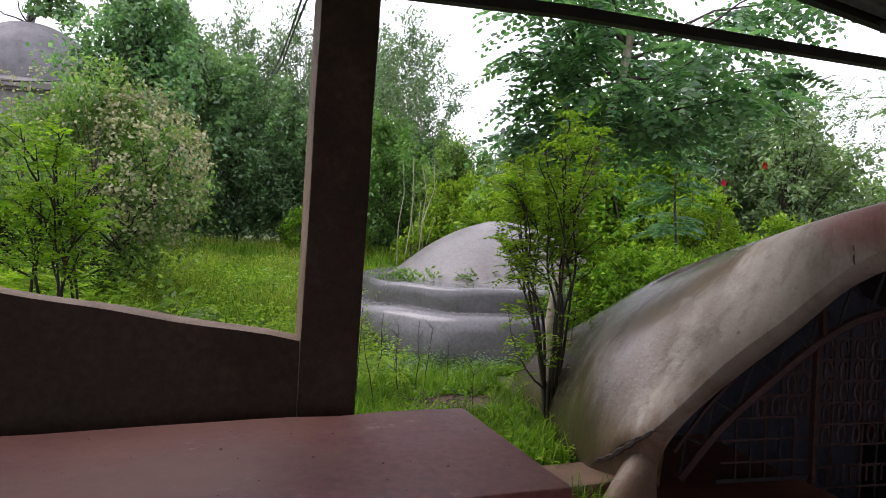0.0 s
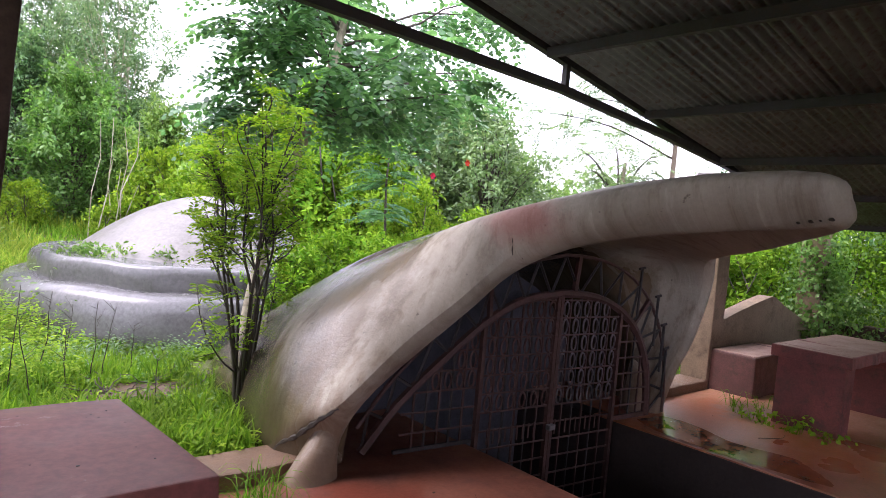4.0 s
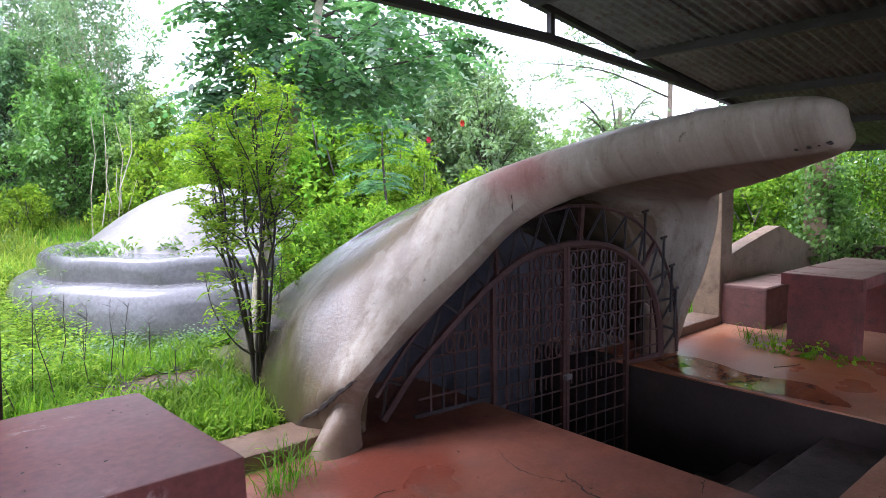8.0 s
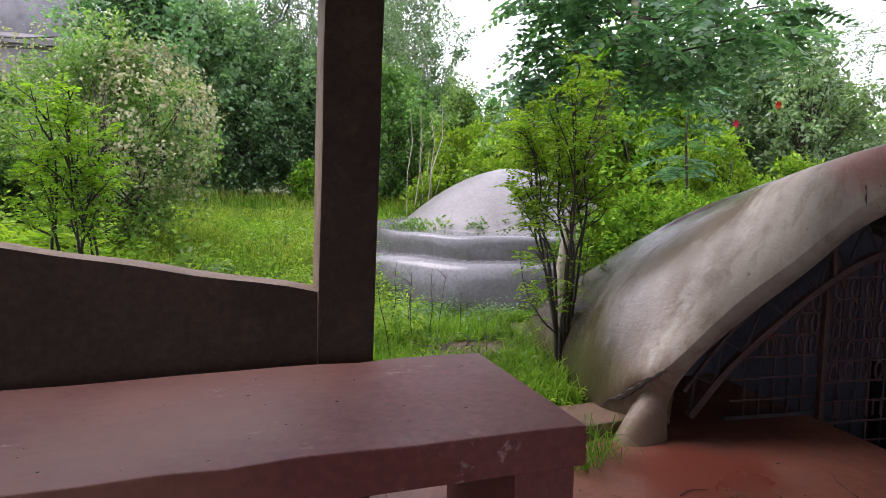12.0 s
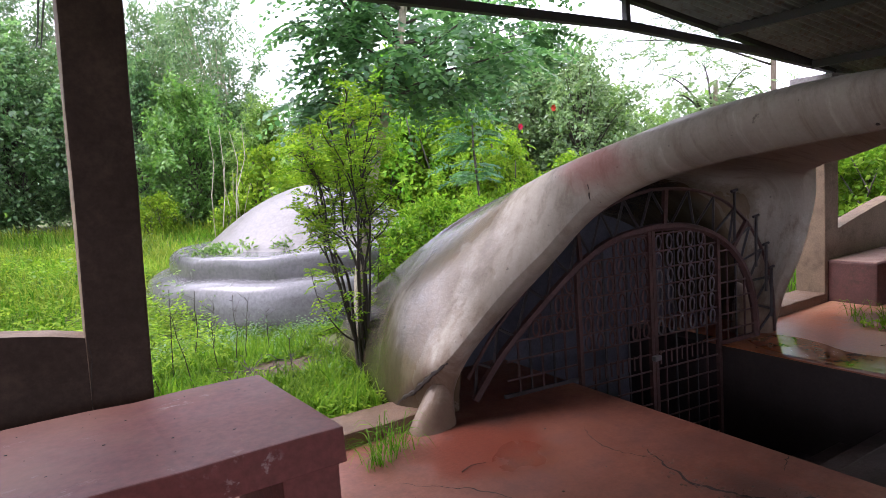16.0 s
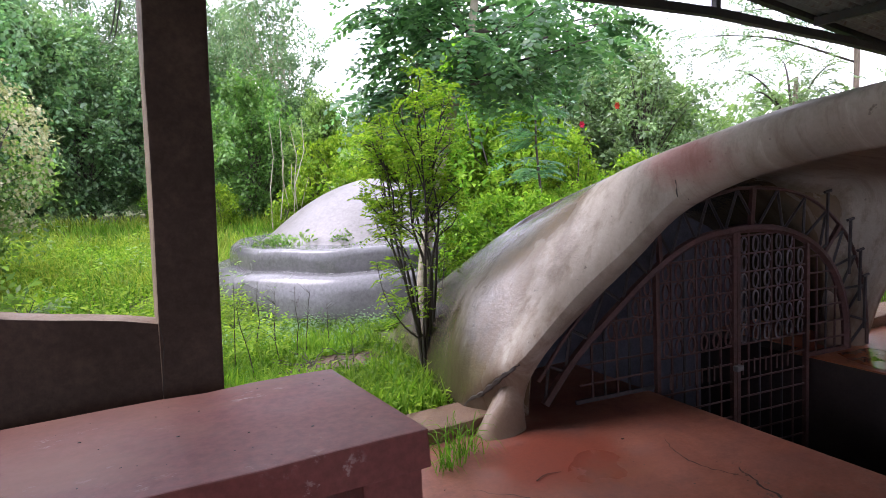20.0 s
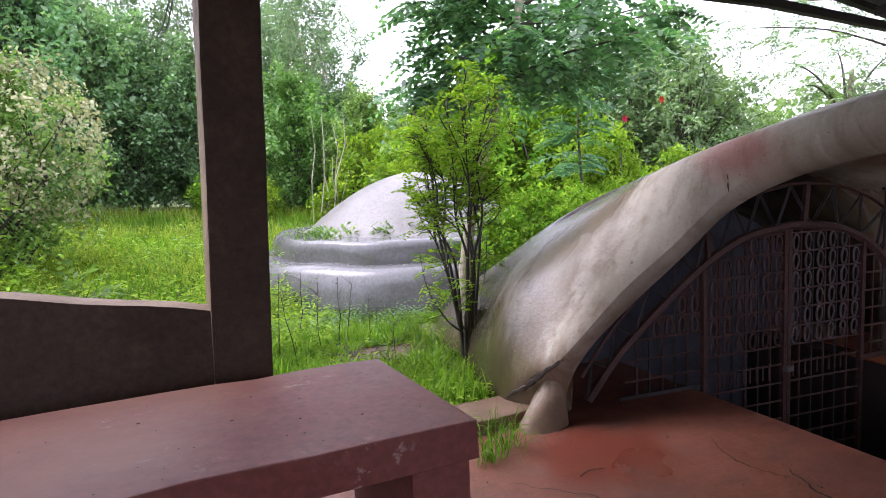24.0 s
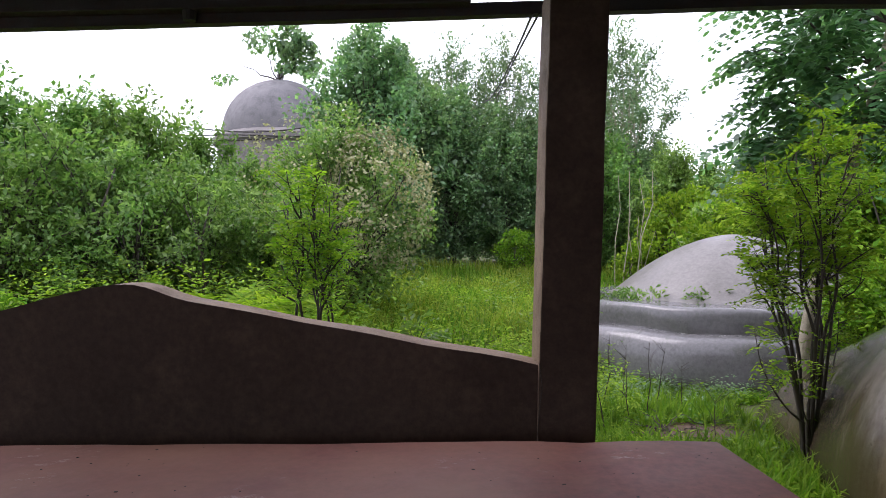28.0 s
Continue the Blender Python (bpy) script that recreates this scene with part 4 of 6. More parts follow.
door_e = part("gate_leaf", bar(bmesh.new(), (5.81, gy(5.81), -0.95), (6.48, gy(6.48), -0.95), 0.04, 0.03), RUST, gate)
lattice(5.81, 6.47, -0.95, door_e, 0.12)
fixed_e = part("side_panel", bar(bmesh.new(), (6.5, gy(6.5), 0.03), (6.92, gy(6.92), 0.03), 0.035, 0.03), RUST, gate)
lattice(6.5, 6.9, 0.03, fixed_e, 2.0)
for x, z0 in ((5.10, -0.98), (5.775, -0.98), (5.81, -0.98), (6.49, -0.98)):
    part("stile", bar(bmesh.new(), (x, gy(x) - 0.004, z0), (x, gy(x) - 0.004, arch_top(x)), 0.034, 0.034), RUST, gate)
# a row of short upright bars where worn lettering stood
for side, x0 in ((door_w, 5.2), (door_e, 5.85)):
    for k in range(9):
        x = x0 + 0.055 * k
        bm = bmesh.new()
        bar(bm, (x, gy(x) - 0.015, -0.02), (x, gy(x) - 0.015, 0.09), 0.014, 0.006)
        part("letter_bar", bm, RUST, side, "short flat iron bar")
part("latch", box(5.74, 4.16, 0.03, 5.81, 4.20, 0.07, 0.006), GREYPLASTER, gate, "pale metal latch")


# ---------------------------------------------------------------- roof: tin sheets on a steel truss
def sheet(xa, xb, y0, width, drop=0.0, holes=()):
    bm = bmesh.new()
    waves = round(width / 0.076)
    n = waves * 6
    xs = sorted([*np.linspace(xa, xb, 6), *[h + d for h, _ in holes for d in (-0.012, 0.014)]])
    grid = [[bm.verts.new((x, y0 + width * 1.06 * j / n, roof_z(x) + 0.035 + drop + 0.015 * math.sin(2 * math.pi * waves * j / n) + 0.004 * math.sin(x * 2 + y0))) for x in xs] for j in range(n + 1)]
    for j, (a, b) in enumerate(zip(grid, grid[1:])):
        for i in range(len(xs) - 1):
            if not any(abs((xs[i] + xs[i + 1]) / 2 - h) < 0.01 and j in js for h, js in holes):
                bm.faces.new((a[i], b[i], b[i + 1], a[i + 1]))
    return bm


roof = tagged(group_at("roof", 4, 0, 2.6), "old corrugated tin roof seen from below, rusty with pinholes of light", "roof", kind="structure")
for k in range(12):
    y = -4.84 + 0.77 * k
    part("tin_sheet", sheet(8.6, 11.35, y, 0.77, -0.006), TIN, roof, smooth=True)
    part("tin_sheet", sheet(4.7, 8.72, y, 0.77, 0.002, ((8.22, {7: (30,), 8: (8, 21, 22), 9: (12, 40)}.get(k, ())), (6.82, (20,) if k == 8 else ()))), TIN, roof, smooth=True)
    part("tin_sheet", sheet(1.2, 4.82, y, 0.77, 0.010), TIN, roof, smooth=True)
    part("tin_sheet", sheet(-3.6, 1.22, y, 0.77, 0.010), TIN, roof, smooth=True)
for x in (1.0, 2.6, 4.3, 5.6, 6.95, 8.35, 9.7, 11.2, -0.6, -2.2):
    bm = bmesh.new()
    bar(bm, (x, -4.8, roof_z(x) - 0.005), (x, 4.39, roof_z(x) - 0.005), 0.05, 0.07)
    part("purlin", bm, TRUSS, roof, "dark steel purlin")
truss = tagged(group_at("roof_truss", 4, 4.4, 2.5), "dark steel truss along the open side of the roof", "truss")
CH = [(-3.4, 2.60), (1.0, 2.62), (3.4, 2.645), (5.8, 2.585), (7.4, 2.46), (8.75, 2.32)]
for (xa, za), (xb, zb) in zip(CH, CH[1:]):
    part("bottom_chord", bar(bmesh.new(), (xa, 4.4, za), (xb, 4.4, zb), 0.06, 0.06), TRUSS, truss)
for xa, xb in ((-3.4, 1.2), (1.2, 5.87), (5.87, 8.8)):
    part("top_chord", bar(bmesh.new(), (xa, 4.42, roof_z(xa) + 0.03), (xb, 4.42, roof_z(xb) + 0.03), 0.06, 0.06), TRUSS, truss)
for x, zb in ((5.83, 2.585),):
    part("post", bar(bmesh.new(), (x, 4.4, zb), (x, 4.4, roof_z(x)), 0.045, 0.045), TRUSS, truss)
part("eave_beam", box(-3.4, 4.3, 2.635, 1.74, 4.42, 2.95, 0.006), TRUSS, truss, "deep dark beam with a drain stub")
bm = bmesh.new()
tube(bm, [(0.40, 4.34, 2.65), (0.40, 4.34, 2.59)], [0.035, 0.03], 10)
part("drain_stub", bm, TRUSS, truss)
part("eave_board", box(1.74, 4.42, 2.80, 3.9, 4.45, 3.3, 0.004), TRUSS, truss, "dark board above the chord")
part("end_block", box(8.55, 4.3, 2.19, 8.95, 4.72, 2.27, 0.008), GREYPLASTER, truss, "pale cement padstone")


# ---------------------------------------------------------------- tiered dome in the garden
def revolve(profile, cx, cy, n=64, wobble=0.012):
    bm = bmesh.new()
    rings = []
    for r, z in profile:
        rings.append([bm.verts.new((cx + r * math.cos(2 * math.pi * k / n), cy + r * math.sin(2 * math.pi * k / n), z)) for k in range(n)])
    for a, b in zip(rings, rings[1:]):
        for k in range(n):
            bm.faces.new((a[k], a[(k + 1) % n], b[(k + 1) % n], b[k]))
    bm.faces.new(rings[-1])
    for v in bm.verts:
        s = noise.noise(v.co * 1.5) * wobble + noise.noise(v.co * 5.0) * wobble * 0.35
        v.co += Vector((s, s, s))
    bmesh.ops.recalc_face_normals(bm, faces=bm.faces)
    return bm


DX, DY = 5.35, 9.8
td = tagged(group_at("tiered_dome", DX, DY, 0), "low whitewashed cement dome on two round tiers, wet and mossy", "dome")
prof = [(2.50, -0.2), (2.47, 0.05), (2.43, 0.30), (2.36, 0.45), (2.24, 0.515), (2.02, 0.53)]
part("lower_tier", revolve([(p.x, p.z) for p in spline([(r, 0, z) for r, z in prof], 16)], DX, DY, 128, 0.022), TIER, td, smooth=True)
prof = [(2.10, 0.46), (2.10, 0.58), (2.09, 0.70), (2.04, 0.775), (1.9, 0.79), (1.3, 0.80)]
part("upper_tier", revolve([(p.x, p.z) for p in spline([(r, 0, z) for r, z in prof], 16)], DX, DY, 128, 0.022), TIER, td, smooth=True)
prof = [(1.64, 0.74), (1.57, 0.80), *[(1.5 * (1 - k / 22), 0.82 + 0.74 * (1 - (1 - k / 22) ** 1.75)) for k in range(22)]]
part("cap", revolve(prof, DX - 0.1, DY), DOME, td, "smooth pale dome", smooth=True)

# far grey dome over the trees
FX, FY = -4.6, 24.5
fd = tagged(group_at("far_dome", FX, FY, 0), "far grey cement dome with a finial above the trees", "dome")
prof = [(2.05 * math.cos(a), 5.35 + 2.0 * math.sin(a) ** 0.95) for a in (k / 18 * math.pi / 2 * 0.985 for k in range(19))]
part("cap", revolve(prof, FX, FY, 48), FARGREY, fd, smooth=True)
part("drum", revolve([(2.2, 0.0), (2.2, 4.9), (2.35, 5.0), (2.35, 5.2), (2.05, 5.35)], FX, FY, 48, 0), GREYPLASTER, fd)
bm = bmesh.new()
tube(bm, [(FX, FY, 7.2), (FX, FY, 7.4), (FX, FY, 7.55), (FX, FY, 7.75), (FX, FY, 8.1)], [0.2, 0.1, 0.14, 0.06, 0.01], 8)
part("finial", bm, FARGREY, fd, "dark weathered finial", True)


# ---------------------------------------------------------------- wear of the floor: wet patches, cracks, litter
def wet_material(name, colour, rough):
    m, n, l, b = mat_base(name, rough)
    co = n.new("ShaderNodeTexCoord").outputs["Object"]
    f = noise_node(n, l, co, 5.0, 7, 0.7)
    l.new(ramp(n, l, f, [(0.35, tuple(c * 0.55 for c in colour)), (0.65, colour)]), b.inputs["Base Color"])
    l.new(ramp(n, l, f, [(0.45, grad(rough)), (0.75, grad(rough + 0.35))]), b.inputs["Roughness"])
    b.inputs["Specular IOR Level"].default_value = 0.6
    return m


WET_RED = wet_material("wet_red_floor", (0.34, 0.10, 0.034), 0.04)


def patch(outline, z, material, name, label, cat, fray=0.16):
    """A thin irregular film on the floor inside a smooth closed outline."""
    pts = spline([(x, y, 0) for x, y in [*outline, outline[0]]], 16 * len(outline))[:-1]
    c = sum(pts, Vector()) / len(pts)
    bm = bmesh.new()
    ring = []
    for p in pts:
        d = (p - c)
        k = 1 + fray * 2.2 * noise.noise(p * 3.1) + 1.2 * fray * noise.noise(p * 9.0) + 0.6 * fray * noise.noise(p * 27.0)
        q = c + d * k
        ring.append(bm.verts.new((q.x, q.y, z)))
    mid = bm.verts.new((c.x, c.y, z))
    for a, b in zip(ring, ring[1:] + ring[:1]):
        bm.faces.new((a, b, mid))
    bmesh.ops.recalc_face_normals(bm, faces=bm.faces)
    return tagged(part(name, bm, material, None, label), category=cat, kind="structure")


patch([(6.62, 3.2), (6.64, 3.75), (6.78, 4.05), (7.05, 4.05), (7.12, 3.75), (6.98, 3.35), (7.05, 2.95), (6.85, 2.65), (6.66, 2.6)], 0.004, WET_RED, "puddle", "shallow sheet of rain water on the red floor", "puddle", 0.05)


def crack(points, w, label):
    """A dark split in the floor with crumbled lips."""
    bm = bmesh.new()
    pts = spline([(x, y, 0.004) for x, y in points], 14 * (len(points) - 1))
    prev = None
    for i, p in enumerate(pts):
        d = (pts[min(i + 1, len(pts) - 1)] - pts[max(i - 1, 0)]).normalized()
        s = Vector((-d.y, d.x, 0))
        o = s * (0.025 * noise.noise(p * 9.0) + 0.012 * noise.noise(p * 31.0))
        ww = w * (0.45 + 0.9 * abs(noise.noise(p * 14.0))) * (0.3 + 0.7 * math.sin(math.pi * i / (len(pts) - 1)))
        cur = (bm.verts.new(p + o - s * ww), bm.verts.new(p + o + s * ww))
        if prev:
            bm.faces.new((prev[0], cur[0], cur[1], prev[1]))
        prev = cur
    bmesh.ops.recalc_face_normals(bm, faces=bm.faces)
    part("crack", bm, PITWALL, floor, label)
    if w < 0.0065:
        return
    bm = bmesh.new()
    for k in range(len(pts) * 2):
        p = random.choice(pts) + Vector((random.gauss(0, 2.2 * w), random.gauss(0, 2.2 * w), 0))
        r = random.choice([0.0015, 0.002, 0.003, 0.003, 0.005])
        worn_box(bm, p.x - r, p.y - r, 0.0, p.x + r * 1.4, p.y + r, r * 1.1, 0)
    tagged(part("rubble", bm, RUBBLE, floor, "crumbs of broken cement along the crack"), kind="stuff")



crack([(4.55, 3.22), (4.47, 3.02), (4.42, 2.84), (4.46, 2.68), (4.50, 2.58), (4.60, 2.46), (4.69, 2.38), (4.74, 2.25), (4.78, 2.13), (4.79, 1.88)], 0.017, "long crooked crack in the cement floor")
crack([(4.50, 3.68), (4.42, 3.5), (4.40, 3.40), (4.43, 3.27), (4.47, 3.15)], 0.005, "thin branching crack in the cement floor")
crack([(3.30, 3.75), (3.5, 3.55), (3.62, 3.35), (3.7, 3.1)], 0.006, "crack along the edge of the floor")
crack([(4.78, 2.13), (4.95, 2.16), (5.04, 2.19)], 0.006, "short crack at the pit's corner")
crack([(4.85, 2.62), (4.93, 2.68), (5.03, 2.72)], 0.004, "short crack at the pit's edge")

bm = bmesh.new()
for k in range(70):
    x, y = random.uniform(0.2, 2.62), random.uniform(2.94, 3.7)
    r = random.choice([0.001, 0.0015, 0.0015, 0.002, 0.0028])
    worn_box(bm, x - r, y - r * 0.7, 0.7525, x + r * random.uniform(1, 3), y + r, 0.7528 + r * 0.5, 0)
tagged(part("grit", bm, STEM, None, "dark grit and dead leaf crumbs scattered on the table"), category="grit", kind="stuff")
bm = bmesh.new()
for k in range(90):
    x, y = random.uniform(3.0, 8.0), random.uniform(0.5, 4.0)
    if PIT[0] - 0.02 < x < PIT[1] + 0.02 and y > PIT[2] - 0.02:
        continue
    r = random.choice([0.002, 0.003, 0.003, 0.005])
    worn_box(bm, x - r, y - r * 0.7, 0.001, x + r * random.uniform(1, 2), y + r, r, 0)
tagged(part("floor_litter", bm, STEM, None, "crumbs and bits of dead leaf on the floor"), category="litter", kind="stuff")
for pts in ([(3.62, 3.66), (3.70, 3.69), (3.78, 3.67)], [(7.3, 3.3), (7.5, 3.2), (7.62, 3.22)]):
    bm = bmesh.new()
    tube(bm, spline([(x, y, 0.006) for x, y in pts], 10), [0.0032 - 0.0002 * q for q in range(11)], 6)
    tagged(part("twig", bm, STEM, None, "fallen dark twig on the floor"), category="twig", group="fallen twigs")

# electric wire from the pillar's head to the trees
wire = tagged(group_at("wire", 2.0, 4.3, 2.5), "two thin wires slung from the pillar to the trees", "wire")
for o in (0.0, 0.03):
    bm = bmesh.new()
    tube(bm, [(2.02 + 0.1 * t + o, 4.25 + 8 * t, 2.56 + 1.3 * t - 0.5 * t * (1 - t) + o * math.sin(t * 9)) for t in (k / 14 for k in range(15))], 0.006, 5)
    part("strand", bm, BLACKIRON, wire)

cable = tagged(group_at("overhead_cable", -5.0, 21.0, 4.9), "bundle of thin dark overhead cables in front of the far dome", "cable")
for o, dz in ((0.0, 0.0), (0.25, 0.13), (-0.2, 0.24)):
    bm = bmesh.new()
    tube(bm, [(-9.5 + 8.5 * t, 21.2 + o, 4.75 + dz + 0.55 * (t - 0.6) ** 2 * 2 + 0.05 * math.sin(t * 11 + o * 9)) for t in (k / 20 for k in range(21))], 0.02, 5)
    part("strand", bm, BLACKIRON, cable)


# ---------------------------------------------------------------- plants
rng = np.random.default_rng(7)


def cloud(center, radii, clumps, per, size, spread=0.32, flat=0.5, aspect=0.5, shell=0.55):
    """Leaves in many small clumps on and in an ellipsoid, facing outward and up."""
    d = unit(rng.normal(size=(clumps, 3)))
    r = shell + (1.05 - shell) * rng.random((clumps, 1)) ** 0.6
    cc = d * r * np.array(radii)
    keep = rng.random(clumps) < 0.9
    cc = cc[keep]
    m = len(cc)
    s = spread * (0.6 + 0.8 * rng.random((m, 1, 1)))
    p = cc[:, None, :] + rng.normal(size=(m, per, 3)) * s * np.array([0.55, 0.55, 0.42])
    out = unit(p / np.array(radii))
    nrm = unit(out * 0.6 + np.array([0, 0, flat]) + rng.normal(size=p.shape) * 0.55)
    along = unit(np.cross(nrm, rng.normal(size=p.shape)) + np.array([0, 0, -0.35]))
    ln = size * (0.6 + 0.8 * rng.random(m * per))
    return leaf_quads(p.reshape(-1, 3) + np.array(center), along.reshape(-1, 3), nrm.reshape(-1, 3), ln, ln * aspect)


def fronds(base, direction, length, pairs, leaf, aspect=0.45, droop=0.4, shape=leaf_quads, roll=0.25):
    """Feathered leaves: pairs of leaflets along an arched stalk, plus one at the tip."""
    base, direction = np.asarray(base, float), unit(np.asarray(direction, float))
    n = len(base)
    length = np.broadcast_to(length, n)
    t = np.linspace(0.18, 1.0, pairs)
    side = unit(np.cross(direction, np.array([0, 0, 1.0]) + rng.normal(size=(n, 3)) * roll))
    up = np.cross(side, direction)
    out = []
    for s in (-1, 1):
        p = base[:, None, :] + direction[:, None, :] * (t[None, :, None] * length[:, None, None]) - np.array([0, 0, 1.0]) * (t ** 2)[None, :, None] * (length * droop)[:, None, None]
        along = s * side[:, None, :] + 0.45 * direction[:, None, :] + np.array([0, 0, -0.18]) + rng.normal(size=p.shape) * 0.12
        nr = np.broadcast_to(up[:, None, :], p.shape) + rng.normal(size=p.shape) * 0.25
        taper = (1.0 - 0.45 * np.abs(t - 0.45))[None, :].repeat(n, 0).ravel()
        ln = leaf * taper * (0.8 + 0.4 * rng.random(n * pairs))
        out.append(shape(p.reshape(-1, 3), along.reshape(-1, 3), nr.reshape(-1, 3), ln, ln * aspect, 0.1))
    return np.concatenate(out)


def mesh_part(name, verts, material, parent, label="", per=4):
    ob = new(name, quads_mesh(name, verts, material, per))
    adopt(ob, parent)
    if label:
        tagged(ob, label)
    return ob


def limb(bm, a, b, r0, r1, bend=0.08, sides=6):
    a, b = Vector(a), Vector(b)
    k = (b - a).length * bend
    pts = [a.lerp(b, t) + Vector((random.uniform(-k, k), random.uniform(-k, k), random.uniform(-k, k) * 0.5)) * math.sin(t * math.pi) for t in (0, 0.25, 0.5, 0.75, 1)]
    tube(bm, pts, [r0 + (r1 - r0) * t for t in (0, 0.25, 0.5, 0.75, 1)], sides)
    return pts


def grow(name, h, spread, limbs, twigs, per, leaf, leaf_mat, bark, label, group, cat="tree", base=0.12, aspect=0.5, spray=0.5, lift=0.35, peak=0.5, stems=1, thick=0.03, loose=0.35):
    """A tree or bush grown as trunk, limbs and twigs; the leaves sit along the twigs. peak: how high its widest part is."""
    th = tagged(group_at(name), label, cat, group)
    bm = bmesh.new()
    roots = []
    for k in range(stems):
        a = 2.4 * k
        off = Vector((0.05 * stems * math.cos(a), 0.05 * stems * math.sin(a), 0)) if stems > 1 else Vector()
        top = Vector((off.x * 5 + random.uniform(-0.08, 0.08) * h, off.y * 5 + random.uniform(-0.08, 0.08) * h, h * random.uniform(0.68, 0.8)))
        r0 = thick * h ** 0.7 / stems ** 0.4
        roots.append(limb(bm, off + Vector((0, 0, -0.25)), top, r0, r0 * 0.25, 0.05))
    p0, p1, p2 = [], [], []
    for k in range(limbs):
        f = base + (1 - base) * ((k + random.random()) / limbs) ** 0.85
        wide = math.sin(math.pi * min(1, max(0.03, (f - base) / (1 - base))) ** (math.log(0.5) / math.log(peak))) ** 0.75
        a = k * 2.399 + random.uniform(-0.5, 0.5)
        r = spread * wide * random.uniform(0.45, 1.08)
        tip = Vector((r * math.cos(a), r * math.sin(a), f * h * random.uniform(0.92, 1.06)))
        root = roots[k % stems]
        start = root[0].lerp(root[4], min(0.97, max(0.08, f * random.uniform(0.55, 0.85))))
        mid = start.lerp(tip, 0.55) + Vector((0, 0, 0.12 * r))
        tube(bm, [start, mid, tip], [thick * 0.30 * h ** 0.6, thick * 0.18 * h ** 0.6, 0.004], 4, False)
        p0.append(start), p1.append(mid), p2.append(tip)
    part("trunk", bm, bark, th, smooth=True)
    p0, p1, p2 = (np.array(q) for q in (p0, p1, p2))
    t = 0.35 + 0.65 * rng.random((limbs, twigs, 1)) ** 0.7
    b0, b1, b2 = p0[:, None], p1[:, None], p2[:, None]
    node = (b0 * (1 - t) ** 2 + 2 * b1 * t * (1 - t) + b2 * t * t).reshape(-1, 3)
    out = np.repeat(unit((p2 - p0) * np.array([1, 1, 0.5])), twigs, 0)
    d = unit(out * 0.7 + rng.normal(size=node.shape) * 0.65 + np.array([0, 0, lift]))
    ln = spray * (0.45 + 0.9 * rng.random((len(node), 1)))
    s = rng.random((len(node), per, 1)) ** 0.8
    p = node[:, None] + d[:, None] * ln[:, None] * s - np.array([0, 0, 1.0]) * (ln[:, None] * s * s * 0.25)
    p = p + rng.normal(size=p.shape) * spray * 0.11 * (1 + loose)
    al = unit(d[:, None] * 0.5 + rng.normal(size=p.shape) * 0.8 + np.array([0, 0, -0.1]))
    nr = unit(np.array([0, 0, 0.75]) + out.repeat(per, 0).reshape(p.shape) * 0.35 + rng.normal(size=p.shape) * 0.5)
    size = leaf * (0.6 + 0.8 * rng.random(p.shape[0] * per))
    mesh_part("crown", leaf_quads(p.reshape(-1, 3), al.reshape(-1, 3), nr.reshape(-1, 3), size, size * aspect), leaf_mat, th)
    return th


def plant_row(proto, spots):
    first = True
    for x, y, s, rot in spots:
        m = pose(x, y, hump(x, y) - 0.05, 0, 0, rot)
        if first:
            proto.matrix_basis = m @ Matrix.Diagonal((s, s, s, 1))
            first = False
        else:
            c = copy_thing(proto, m)
            c.scale = (s, s, s * (0.9 + 0.2 * ((x * 7.3) % 1)))


def polar(yaw, d):
    return 1.85 + d * math.sin(radians(yaw)), 1.1 + d * math.cos(radians(yaw))


def spots(rows):
    return [(*polar(a, d), s, (a * 37 + d * 11) % 360) for a, d, s in rows]


# dark tall trees at the back of the garden
dark = grow("tree", 6.4, 1.9, 80, 15, 19, 0.14, LEAF_DARK, BARK, "tall dark green broadleaf tree at the garden's edge", "garden trees", base=0.08, aspect=0.6, spray=0.6, peak=0.45)
plant_row(dark, spots([(-8.5, 17.5, 1.02), (-5, 18.5, 0.9), (-1, 19, 0.86), (3.5, 19, 0.66), (8, 19, 0.64), (13.5, 18.5, 0.64), (-29, 18, 0.64), (-34.5, 17, 0.62), (-40, 17, 0.62), (16.5, 19.5, 0.5), (6, 22.5, 0.7), (1, 22.5, 0.74)]))
mid = grow("tree", 4.2, 1.6, 60, 12, 18, 0.13, LEAF_MID, BARK, "leafy mid-green tree among the bushes", "garden trees", base=0.06, aspect=0.5, spray=0.5, peak=0.45)
plant_row(mid, spots([(-31, 13, 0.92), (-36, 13, 0.92), (-26.5, 12.5, 0.84), (-41, 13, 0.88), (-22.5, 13.5, 0.76), (-18, 14.5, 0.66), (17.5, 15.5, 0.72), (20.5, 16.5, 0.66), (24.5, 14.5, 0.66), (28.5, 15, 0.86), (33, 15.5, 0.84), (46.5, 20, 0.85), (-14.5, 15.5, 0.62), (30.5, 18, 0.9), (11.5, 16.5, 0.86)]))
wispy = grow("tree", 7.4, 1.7, 60, 11, 14, 0.15, LEAF_HAZED, PALEBARK, "tall wispy tree against the white sky, its leaves paled for haze", "garden trees", base=0.35, aspect=0.3, spray=0.6, lift=0.7, peak=0.5, thick=0.018, loose=0.1)
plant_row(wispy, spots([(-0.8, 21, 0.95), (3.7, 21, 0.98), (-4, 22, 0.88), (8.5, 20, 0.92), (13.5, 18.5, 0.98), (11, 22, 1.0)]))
hill = grow("tree", 4.2, 1.75, 80, 12, 16, 0.115, LEAF_OLIVE, BARK, "rounded tree with dense grey-green small leaves", "garden trees", base=0.05, aspect=0.5, spray=0.42, peak=0.5)
plant_row(hill, spots([(40.5, 16, 1.0), (44.5, 15, 0.98), (36.5, 16, 0.9), (42, 18.5, 1.0)]))
